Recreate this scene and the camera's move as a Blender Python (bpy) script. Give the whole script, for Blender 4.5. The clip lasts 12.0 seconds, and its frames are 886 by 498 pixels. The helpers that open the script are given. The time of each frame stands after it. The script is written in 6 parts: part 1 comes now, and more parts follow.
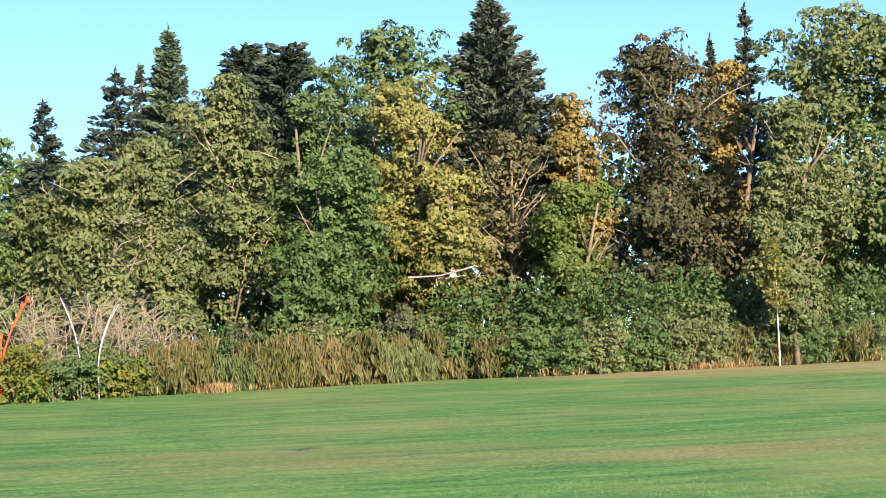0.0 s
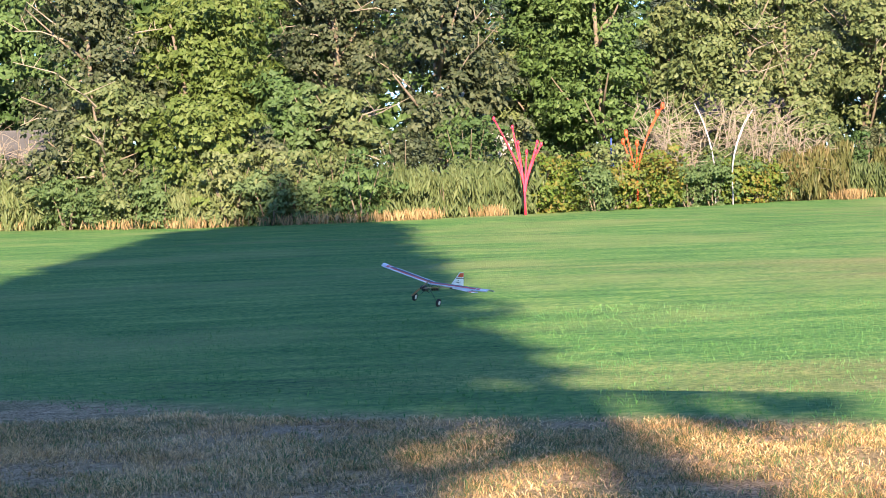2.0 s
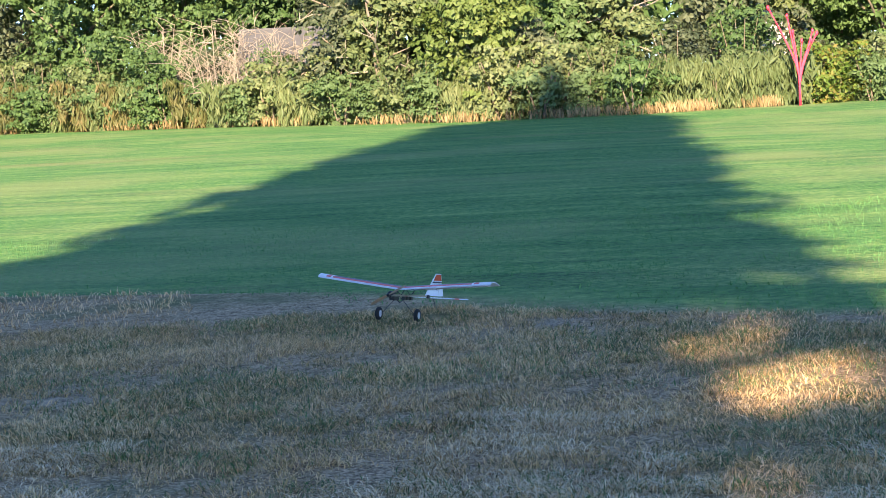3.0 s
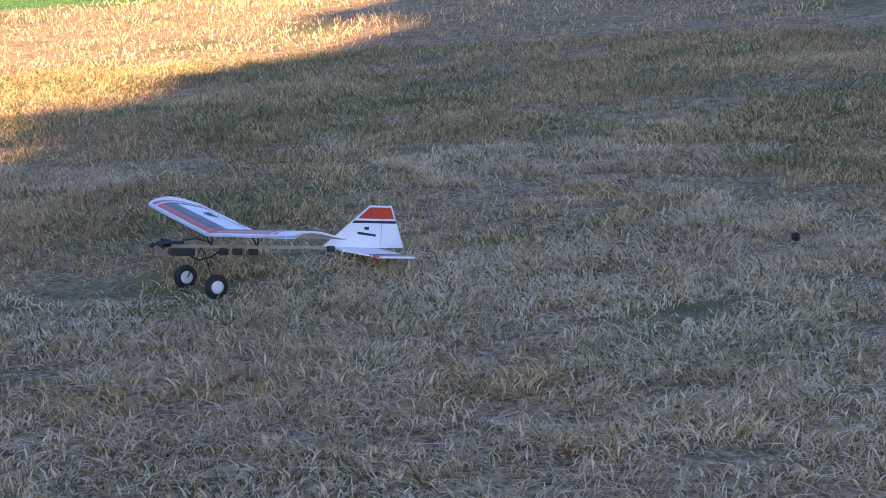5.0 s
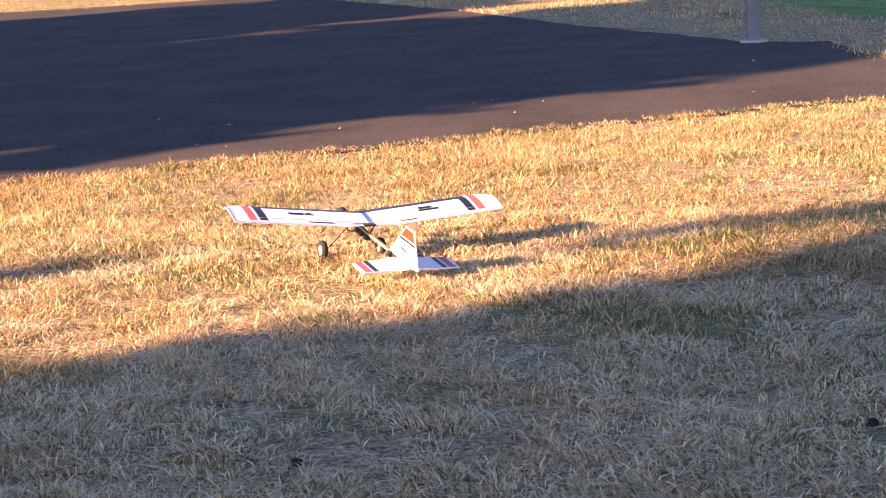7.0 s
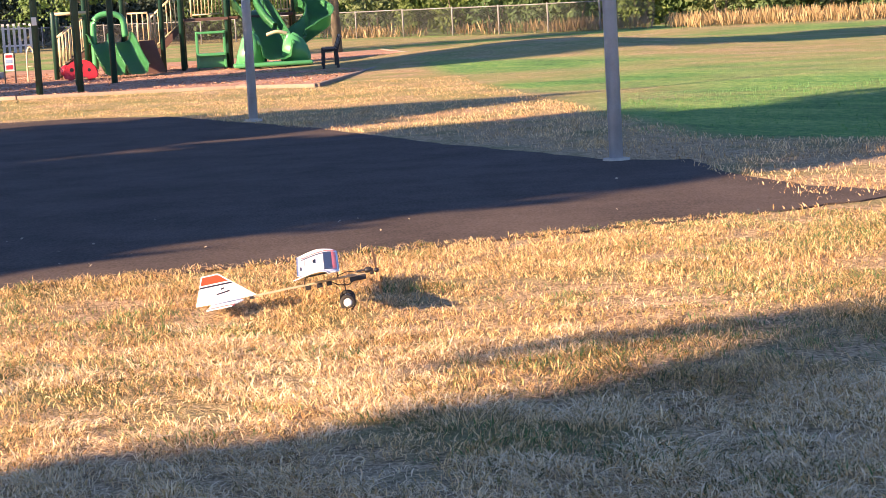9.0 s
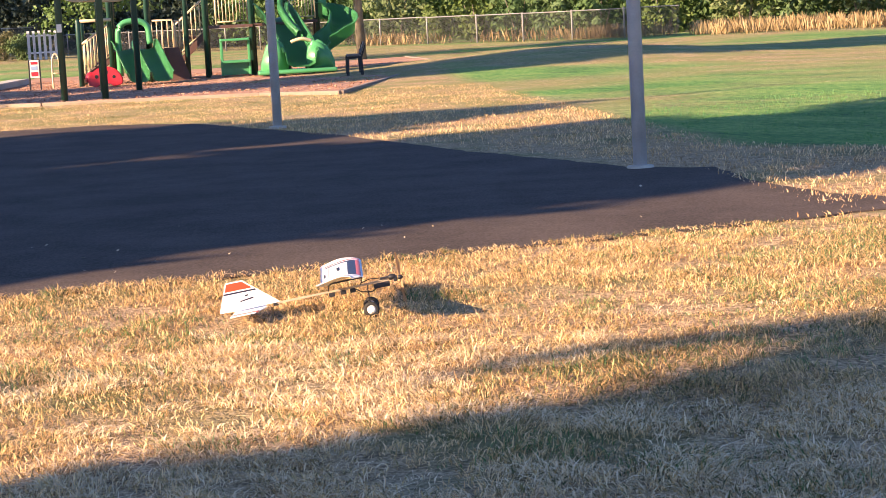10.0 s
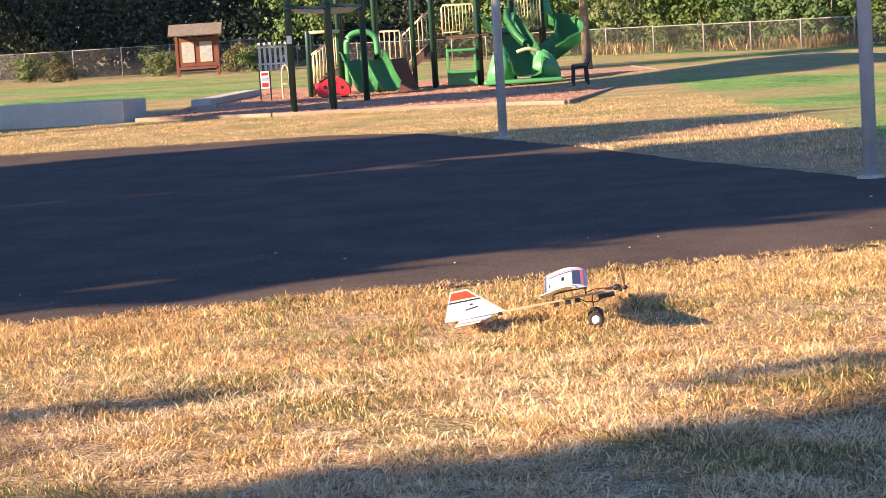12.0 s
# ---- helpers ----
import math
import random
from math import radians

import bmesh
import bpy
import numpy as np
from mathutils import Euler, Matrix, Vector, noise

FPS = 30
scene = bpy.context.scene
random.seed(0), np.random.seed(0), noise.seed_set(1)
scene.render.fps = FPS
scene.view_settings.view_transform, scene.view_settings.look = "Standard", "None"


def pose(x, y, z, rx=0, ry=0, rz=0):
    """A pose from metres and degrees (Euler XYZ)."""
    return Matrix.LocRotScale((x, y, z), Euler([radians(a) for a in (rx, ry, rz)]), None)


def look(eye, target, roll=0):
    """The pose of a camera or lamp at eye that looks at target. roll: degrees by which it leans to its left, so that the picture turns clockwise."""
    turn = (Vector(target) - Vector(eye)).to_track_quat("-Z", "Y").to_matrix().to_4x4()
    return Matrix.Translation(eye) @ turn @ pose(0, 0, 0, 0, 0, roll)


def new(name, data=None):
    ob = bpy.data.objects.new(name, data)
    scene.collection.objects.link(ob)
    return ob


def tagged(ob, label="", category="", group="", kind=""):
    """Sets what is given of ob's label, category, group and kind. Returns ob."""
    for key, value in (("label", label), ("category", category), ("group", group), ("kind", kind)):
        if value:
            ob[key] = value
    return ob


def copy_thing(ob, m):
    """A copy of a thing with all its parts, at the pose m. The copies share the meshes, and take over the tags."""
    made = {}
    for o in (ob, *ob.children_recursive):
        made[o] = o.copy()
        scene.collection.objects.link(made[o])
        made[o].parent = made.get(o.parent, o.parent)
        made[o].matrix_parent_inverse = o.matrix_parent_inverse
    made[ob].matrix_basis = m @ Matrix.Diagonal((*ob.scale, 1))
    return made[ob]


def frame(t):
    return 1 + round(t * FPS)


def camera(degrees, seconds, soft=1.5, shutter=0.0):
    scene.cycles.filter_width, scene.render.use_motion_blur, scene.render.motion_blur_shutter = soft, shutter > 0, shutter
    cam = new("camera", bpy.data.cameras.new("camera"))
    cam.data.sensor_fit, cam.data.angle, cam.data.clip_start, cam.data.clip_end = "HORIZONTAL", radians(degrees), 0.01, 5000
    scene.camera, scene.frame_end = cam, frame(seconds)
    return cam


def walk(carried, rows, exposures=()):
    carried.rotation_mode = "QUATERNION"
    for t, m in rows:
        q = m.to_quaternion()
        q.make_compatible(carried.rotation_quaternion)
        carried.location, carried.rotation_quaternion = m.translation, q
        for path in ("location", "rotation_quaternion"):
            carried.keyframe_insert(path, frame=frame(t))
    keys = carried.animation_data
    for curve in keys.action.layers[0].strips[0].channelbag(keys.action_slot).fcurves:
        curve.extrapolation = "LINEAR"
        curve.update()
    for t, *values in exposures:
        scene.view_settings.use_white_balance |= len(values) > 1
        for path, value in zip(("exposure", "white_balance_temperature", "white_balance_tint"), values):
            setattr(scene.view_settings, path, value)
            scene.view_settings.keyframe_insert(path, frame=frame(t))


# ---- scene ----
EYE = (0.0, 0.0, 1.55)


def aim(yaw, pitch, roll):
    """A pose at the eye: yaw to the left from +y, pitch up, roll as look(); degrees."""
    a, b = radians(yaw), radians(pitch)
    way = Vector((-math.sin(a) * math.cos(b), math.cos(a) * math.cos(b), math.sin(b)))
    return look(EYE, Vector(EYE) + way, roll)


cam = camera(24.58, 12.0, soft=0.6)
PATH = (
    (0, -84.84, 2.61, -2.11),
    (0.5, -81.23, 1.01, -2.02),
    (1, -77.33, -0.33, -2.05),
    (1.5, -72.13, -1.27, -1.97),
    (2, -66.95, -2.20, -2.14),
    (2.5, -63.00, -3.60, -2.50),
    (3, -59.17, -4.88, -2.88),
    (3.5, -54.89, -6.32, -3.38),
    (3.7, -52.75, -6.87, -3.44),
    (4.1, -49.32, -8.41, -3.43),
    (4.5, -46.35, -10.36, -3.42),
    (4.9, -42.01, -11.96, -3.41),
    (5.3, -34.48, -12.46, -3.40),
    (5.5, -29.62, -12.31, -3.40),
    (5.8, -22.61, -12.10, -3.40),
    (6, -17.92, -11.77, -3.40),
    (6.5, -9.63, -11.07, -3.40),
    (6.6, -8.23, -11.02, -3.40),
    (6.7, -6.70, -10.75, -3.40),
    (7.1, -2.06, -10.03, -3.57),
    (7.5, 0.12, -9.20, -3.88),
    (7.9, -0.18, -8.42, -4.01),
    (8.3, -3.00, -7.82, -3.68),
    (8.5, -5.04, -7.59, -3.34),
    (8.9, -6.89, -7.03, -3.20),
    (9, -7.00, -7.09, -3.25),
    (9.5, -6.86, -6.93, -3.39),
    (10, -6.34, -6.85, -3.21),
    (10.5, -5.80, -6.80, -2.94),
    (11, -5.13, -6.71, -3.09),
    (11.5, -4.37, -6.45, -3.41),
    (11.9, -1.95, -6.28, -3.54),
    (12, -0.00, -6.20, -3.60),
)
walk(cam, [(t, aim(a, b, c)) for t, a, b, c in PATH], exposures=((0.0, 1.85, 6700, 14), (1.0, 2.07, 6700, 16), (2.0, 2.26, 6700, 16), (3.0, 2.5, 6800, 14), (3.7, 2.75, 6800, 12), (5.3, 2.62, 8200, 32), (6.7, 2.52, 8300, 34), (8.3, 2.32, 8000, 31), (9.0, 2.29, 7700, 25), (12.0, 2.24, 7500, 22)))

# ---- world and sun ----
AHEAD = Vector((0.903, 0.430))            # the way the shadows fall
LOW = 20.0                                # the sun's height in degrees
world = bpy.data.worlds.new("sky")
scene.world = world
world.use_nodes = True
wn = world.node_tree
sky = wn.nodes.new("ShaderNodeTexSky")
sky.sky_type = "NISHITA"
sky.sun_disc = False
sky.sun_elevation = radians(LOW)
sky.sun_rotation = radians(244.5)
sky.altitude = 1500
sky.air_density, sky.dust_density, sky.ozone_density = 0.78, 0.6, 6.0
wn.links.new(sky.outputs[0], wn.nodes["Background"].inputs[0])
wn.nodes["Background"].inputs[1].default_value = 0.078

lamp = bpy.data.lights.new("sun", "SUN")
lamp.energy, lamp.angle, lamp.color = 3.4, radians(0.53), (1.0, 0.80, 0.56)
sun = new("sun", lamp)
sun.matrix_basis = look((-AHEAD.x * 60, -AHEAD.y * 60, 60 * math.tan(radians(LOW))), (0, 0, 0))


# ---- materials ----
def blank(name, rough=0.6, metal=0.0):
    m = bpy.data.materials.new(name)
    m.use_nodes = True
    p = m.node_tree.nodes["Principled BSDF"]
    p.inputs["Roughness"].default_value, p.inputs["Metallic"].default_value = rough, metal
    return m, m.node_tree, p


def ramp(nt, fac, stops):
    r = nt.nodes.new("ShaderNodeValToRGB")
    while len(r.color_ramp.elements) < len(stops):
        r.color_ramp.elements.new(0.5)
    for e, (at, c) in zip(r.color_ramp.elements, stops):
        e.position, e.color = at, (*c, 1)
    nt.links.new(fac, r.inputs[0])
    return r.outputs[0]


def noise_of(nt, scale, detail=4, kind="Generated", stretch=None, rough=0.55):
    n = nt.nodes.new("ShaderNodeTexNoise")
    n.inputs["Scale"].default_value, n.inputs["Detail"].default_value, n.inputs["Roughness"].default_value = scale, detail, rough
    if kind == "World":
        g = nt.nodes.new("ShaderNodeNewGeometry").outputs["Position"]
    else:
        g = nt.nodes.new("ShaderNodeTexCoord").outputs[kind]
    if stretch:
        v = nt.nodes.new("ShaderNodeVectorMath")
        v.operation = "MULTIPLY"
        v.inputs[1].default_value = stretch
        nt.links.new(g, v.inputs[0])
        g = v.outputs[0]
    nt.links.new(g, n.inputs["Vector"])
    return n.outputs["Fac"]


def mix(nt, fac, a, b, how="MIX"):
    m = nt.nodes.new("ShaderNodeMix")
    m.data_type, m.blend_type = "RGBA", how
    for sock, v in ((m.inputs["Factor"], fac), (m.inputs[6], a), (m.inputs[7], b)):
        if isinstance(v, (int, float)):
            sock.default_value = v
        elif isinstance(v, tuple):
            sock.default_value = (*v, 1)
        else:
            nt.links.new(v, sock)
    return m.outputs[2]


def math_of(nt, op, a, b=0.0, c=0.0, clamp=False):
    m = nt.nodes.new("ShaderNodeMath")
    m.operation, m.use_clamp = op, clamp
    for sock, v in zip(m.inputs, (a, b, c)):
        if isinstance(v, (int, float)):
            sock.default_value = v
        else:
            nt.links.new(v, sock)
    return m.outputs[0]


def bump(nt, p, height, strength=0.3, far=0.01):
    b = nt.nodes.new("ShaderNodeBump")
    b.inputs["Strength"].default_value, b.inputs["Distance"].default_value = strength, far
    nt.links.new(height, b.inputs["Height"])
    nt.links.new(b.outputs[0], p.inputs["Normal"])


def worn(name, colour, rough=0.5, metal=0.0, scale=6.0, spread=0.25, grain=0.15):
    """A surface of one colour with stains and fine grain."""
    m, nt, p = blank(name, rough, metal)
    lo, hi = tuple(c * (1 - spread) for c in colour), tuple(min(1, c * (1 + spread * 0.6)) for c in colour)
    big = noise_of(nt, scale, 5, "Object")
    fine = noise_of(nt, scale * 14, 3, "Object")
    nt.links.new(mix(nt, 0.35, ramp(nt, big, ((0.3, lo), (0.7, hi))), ramp(nt, fine, ((0.3, lo), (0.7, hi)))), p.inputs["Base Color"])
    nt.links.new(math_of(nt, "MULTIPLY_ADD", fine, 0.25, rough - 0.1, clamp=True), p.inputs["Roughness"])
    if grain:
        bump(nt, p, fine, grain, 0.004)
    return m


def leafy(name, tones, glow=0.22, rough=0.55, patch=0.12, single=0.55):
    """Leaves: each its own tone, drifting in patches through the crown, and letting some light through."""
    m, nt, p = blank(name, rough)
    g = nt.nodes.new("ShaderNodeNewGeometry")
    own = g.outputs["Random Per Island"]
    drift = noise_of(nt, patch, 3, "World")
    fac = math_of(nt, "ADD", math_of(nt, "MULTIPLY", own, single), math_of(nt, "MULTIPLY_ADD", drift, 1.5, -0.245 - single * 0.5), clamp=True)
    n = len(tones)
    col = ramp(nt, fac, [(i / max(1, n - 1), c) for i, c in enumerate(tones)])
    nt.links.new(col, p.inputs["Base Color"])
    t = nt.nodes.new("ShaderNodeBsdfTranslucent")
    nt.links.new(col, t.inputs["Color"])
    mx = nt.nodes.new("ShaderNodeMixShader")
    mx.inputs[0].default_value = glow
    nt.links.new(p.outputs[0], mx.inputs[1])
    nt.links.new(t.outputs[0], mx.inputs[2])
    nt.links.new(mx.outputs[0], nt.nodes["Material Output"].inputs["Surface"])
    p.inputs["Specular IOR Level"].default_value = 0.3
    return m


LEAF = {
    "olive": leafy("leaf_olive", ((0.073, 0.110, 0.042), (0.124, 0.168, 0.066), (0.204, 0.234, 0.104))),
    "green": leafy("leaf_green", ((0.052, 0.098, 0.034), (0.090, 0.150, 0.055), (0.138, 0.200, 0.085))),
    "deep": leafy("leaf_deep", ((0.039, 0.084, 0.029), (0.071, 0.133, 0.042), (0.122, 0.198, 0.062))),
    "fresh": leafy("leaf_fresh", ((0.050, 0.100, 0.028), (0.095, 0.165, 0.048), (0.150, 0.225, 0.075))),
    "lime": leafy("leaf_lime", ((0.056, 0.096, 0.019), (0.100, 0.152, 0.036), (0.160, 0.208, 0.062))),
    "yellow": leafy("leaf_yellow", ((0.096, 0.120, 0.028), (0.192, 0.204, 0.060), (0.296, 0.284, 0.104))),
    "gold": leafy("leaf_gold", ((0.128, 0.116, 0.032), (0.232, 0.188, 0.060), (0.312, 0.256, 0.096))),
    "brown": leafy("leaf_brown", ((0.034, 0.044, 0.023), (0.063, 0.071, 0.037), (0.144, 0.115, 0.050))),
    "dusk": leafy("leaf_dusk", ((0.041, 0.062, 0.033), (0.081, 0.105, 0.055), (0.159, 0.179, 0.099))),
    "twig": leafy("leaf_twig", ((0.069, 0.074, 0.030), (0.121, 0.121, 0.056), (0.190, 0.172, 0.086))),
    "dark": leafy("needle_dark", ((0.026, 0.044, 0.032), (0.044, 0.068, 0.050), (0.066, 0.094, 0.068)), 0.12),
    "pale": leafy("needle_pale", ((0.048, 0.085, 0.055), (0.083, 0.138, 0.090), (0.117, 0.179, 0.117)), 0.12),
    "grey": leafy("needle_grey", ((0.040, 0.057, 0.041), (0.069, 0.092, 0.069), (0.115, 0.138, 0.101)), 0.12),
    "russet": leafy("leaf_russet", ((0.056, 0.022, 0.015), (0.099, 0.043, 0.028), (0.136, 0.074, 0.043))),
    "vine": leafy("leaf_vine", ((0.058, 0.125, 0.019), (0.106, 0.168, 0.029), (0.202, 0.134, 0.031)), patch=0.35),
    "weed": leafy("leaf_weed", ((0.067, 0.085, 0.026), (0.118, 0.126, 0.046), (0.198, 0.152, 0.067)), patch=0.3),
    "hay": leafy("blade_hay", ((0.20, 0.14, 0.066), (0.34, 0.24, 0.12), (0.46, 0.34, 0.18)), patch=0.8),
    "straw": leafy("blade_straw", ((0.33, 0.19, 0.085), (0.74, 0.46, 0.21), (0.95, 0.69, 0.39)), patch=0.8, single=1.0),
}
BARK = worn("bark", (0.20, 0.165, 0.125), 0.9, 0, 1.5, 0.45, 0.6)
BARE = worn("bare_twigs", (0.30, 0.26, 0.21), 0.85, 0, 2.0, 0.35, 0.3)


# ---- building blocks ----
def mesh_of(name, verts, faces, mats, slots=None, smooth=False):
    me = bpy.data.meshes.new(name)
    me.from_pydata([tuple(v) for v in verts] if not isinstance(verts, np.ndarray) else verts.tolist(), [], faces if not isinstance(faces, np.ndarray) else faces.tolist())
    for m in mats:
        me.materials.append(m)
    if slots is not None:
        me.polygons.foreach_set("material_index", slots)
    if smooth:
        me.polygons.foreach_set("use_smooth", [True] * len(me.polygons))
    me.update()
    return me


def from_bm(name, bm, mats, smooth=False):
    me = bpy.data.meshes.new(name)
    if smooth:
        for f in bm.faces:
            f.smooth = True
    bm.to_mesh(me)
    bm.free()
    for m in mats if isinstance(mats, (list, tuple)) else [mats]:
        me.materials.append(m)
    return me


def part(name, bm, material, parent, label="", smooth=False, at=None):
    """One mesh object under a thing or under a part."""
    ob = new(name, from_bm(name, bm, material, smooth) if isinstance(bm, bmesh.types.BMesh) else bm)
    ob.parent = parent
    if at is not None:
        ob.matrix_basis = at
    return tagged(ob, label)


def thing(name, m, label, category, group="", kind=""):
    """An Empty at a thing's base, that parents its parts."""
    ob = new(name)
    ob.empty_display_size = 0.1
    ob.matrix_basis = m
    return tagged(ob, label, category, group, kind)


def box(bm, x, y, z, sx, sy, sz, edge=0.0, m=None):
    """A box of that size round (x, y, z), its edges rounded by edge."""
    vs = bmesh.ops.create_cube(bm, size=1.0)["verts"]
    bmesh.ops.scale(bm, vec=(sx, sy, sz), verts=vs)
    if edge:
        es = list({e for v in vs for e in v.link_edges})
        got = bmesh.ops.bevel(bm, geom=es, offset=edge, segments=2, affect="EDGES", profile=0.6)
        vs = list({v for f in got["faces"] for v in f.verts} | {v for v in vs if v.is_valid})
    bmesh.ops.transform(bm, matrix=Matrix.Translation((x, y, z)) @ (m or Matrix.Identity(4)), verts=vs)
    return vs


def tube(bm, points, radius, sides=8, end=None, cap=True):
    """A round bar along points; radius tapers to end."""
    pts = [Vector(p) for p in points]
    end = radius if end is None else end
    rings = []
    for i, p in enumerate(pts):
        way = (pts[min(i + 1, len(pts) - 1)] - pts[max(i - 1, 0)]).normalized()
        side = way.cross(Vector((0, 0, 1)) if abs(way.z) < 0.9 else Vector((1, 0, 0))).normalized()
        up = side.cross(way)
        r = radius + (end - radius) * i / max(1, len(pts) - 1)
        rings.append([bm.verts.new(p + r * (math.cos(a) * side + math.sin(a) * up)) for a in (2 * math.pi * k / sides for k in range(sides))])
    for a, b in zip(rings, rings[1:]):
        for k in range(sides):
            bm.faces.new((a[k], a[(k + 1) % sides], b[(k + 1) % sides], b[k]))
    if cap:
        bm.faces.new(rings[0][::-1])
        bm.faces.new(rings[-1])


def lathe(bm, rows, sides=24, axis="Z", at=(0, 0, 0)):
    """A turned body from rows of (radius, height)."""
    turn = {"Z": Matrix.Identity(3), "Y": Matrix.Rotation(radians(-90), 3, "X"), "X": Matrix.Rotation(radians(90), 3, "Y")}[axis]
    rings = [[bm.verts.new(Vector(at) + turn @ Vector((r * math.cos(a), r * math.sin(a), h))) for a in (2 * math.pi * k / sides for k in range(sides))] for r, h in rows]
    for a, b in zip(rings, rings[1:]):
        for k in range(sides):
            bm.faces.new((a[k], a[(k + 1) % sides], b[(k + 1) % sides], b[k]))
    bm.faces.new(rings[0][::-1])
    bm.faces.new(rings[-1])


def plate(bm, outline, thick, m=None):
    """A flat plate in x and z with that outline, thick along y."""
    m = m or Matrix.Identity(4)
    a = [bm.verts.new(m @ Vector((x, -thick / 2, z))) for x, z in outline]
    b = [bm.verts.new(m @ Vector((x, thick / 2, z))) for x, z in outline]
    bm.faces.new(a)
    bm.faces.new(b[::-1])
    for k in range(len(a)):
        j = (k + 1) % len(a)
        bm.faces.new((a[k], b[k], b[j], a[j]))


def quads(centres, size, rng, long=1.0, tilt=None, flat=0.0, face=None):
    """Leaves as small bent quads round the centres, as arrays of verts and faces."""
    n = len(centres)
    u = rng.normal(size=(n, 3))
    u[:, 2] *= 1 - flat
    u /= np.linalg.norm(u, axis=1, keepdims=True)
    if tilt is not None:
        u = tilt + 0.35 * u
        u /= np.linalg.norm(u, axis=1, keepdims=True)
    if face is not None:
        u = np.cross(face, u)
        u /= np.linalg.norm(u, axis=1, keepdims=True) + 1e-6
    w = rng.normal(size=(n, 3)) if face is None else face
    v = np.cross(u, w)
    v /= np.linalg.norm(v, axis=1, keepdims=True)
    nrm = np.cross(u, v)
    s = size * rng.uniform(0.6, 1.3, (n, 1))
    a, b = u * s * long, v * s
    c = centres
    verts = np.stack([c - a, c + b * 0.75 + nrm * s * 0.18, c + a, c - b * 0.75 + nrm * s * 0.18], 1).reshape(-1, 3)
    faces = np.arange(4 * n).reshape(-1, 4)
    return verts, faces


def in_lobes(lobes, n, rng, inner=0.5):
    """Points scattered near the skins of egg-shaped lobes, rows of x, y, z, rx, rz."""
    lob = np.asarray(lobes, float)
    wt = lob[:, 3] ** 1.6 * lob[:, 4] ** 0.8
    pick = lob[rng.choice(len(lob), n, p=wt / wt.sum())]
    d = rng.normal(size=(n, 3))
    d /= np.linalg.norm(d, axis=1, keepdims=True)
    r = rng.uniform(inner, 1.05, (n, 1))
    return pick[:, :3] + d * r * np.stack([pick[:, 3], pick[:, 3], pick[:, 4]], 1)


def clumped(lobes, n, rng, size):
    """Leaves gathered in clumps on the lobes' skins, over a thin filling within, and the ways that they face."""
    inner = in_lobes(lobes, int(n * 0.38), rng, 0.3)
    k = max(16, int(n * 0.62) // 52)
    hearts = in_lobes(lobes, k, rng, 0.86)
    r = size * rng.uniform(0.7, 1.5, (k, 1))
    pick = rng.integers(k, size=n - len(inner))
    d = rng.normal(size=(len(pick), 3))
    d /= np.linalg.norm(d, axis=1, keepdims=True)
    d[:, 2] = np.where(d[:, 2] < -0.35, -d[:, 2], d[:, 2])
    c = np.concatenate([inner, hearts[pick] + d * r[pick] * rng.uniform(0.7, 1.05, (len(pick), 1)) * (1.0, 1.0, 0.7)])
    out = c * (1, 1, 0)
    out /= np.linalg.norm(out, axis=1, keepdims=True) + 0.01
    face = 0.5 * out + (0, 0, 0.25) + np.concatenate([np.zeros_like(inner), d]) + rng.normal(size=c.shape) * 0.42
    return c, face / np.linalg.norm(face, axis=1, keepdims=True)


# ---- the ground ----
def soft(a, b, v):
    k = np.clip((v - a) / (b - a), 0, 1)
    return k * k * (3 - 2 * k)


def brink(y):
    """Where the dry bank breaks off down to the lawn."""
    return 13.2 - 0.22 * np.clip(y - 4.5, 0, 9)


def verge(y):
    """Where the dry grass gives way to green, short of the bank's brink or at it."""
    return 11.5 + 0.65 * soft(6.0, 9.0, y) - 0.7 * soft(9.0, 13.0, y) - 6.6 * soft(13.0, 20.5, y)


def rise(x, y):
    """The ground's height: the far lawn lies half a metre lower than the dry grass, behind a low lip."""
    turn = np.degrees(np.arctan2(x, y))
    side = soft(20, 36, turn) * soft(-5, 0, 180 - np.abs(turn))
    open_ground = 1 - soft(8, 4, x) * soft(37, 33, y) * soft(2, 7, y)
    swell = 0.05 * np.sin(0.21 * x + 0.9) * np.sin(0.17 * y) * soft(14, 30, np.hypot(x, y)) * open_ground
    mound = 0.35 * np.exp(-(((x - 9) / 4.0) ** 2 + ((y - 50) / 5.0) ** 2))
    return -0.55 * side * soft(0.0, 1.9, x - brink(y)) + swell + mound


def field(x, y, cell, seed):
    """Smooth random values between 0 and 1 over the ground, with features about that many metres wide."""
    grid = np.random.default_rng(seed).uniform(size=(128, 128))
    u, v = x / cell + 4000.0 + 0.31 * y / cell, y / cell + 4000.0
    i, j = np.floor(u).astype(int), np.floor(v).astype(int)
    f, g = u - i, v - j
    f, g = f * f * (3 - 2 * f), g * g * (3 - 2 * g)
    i0, i1, j0, j1 = i & 127, (i + 1) & 127, j & 127, (j + 1) & 127
    return (grid[i0, j0] * (1 - f) + grid[i1, j0] * f) * (1 - g) + (grid[i0, j1] * (1 - f) + grid[i1, j1] * f) * g


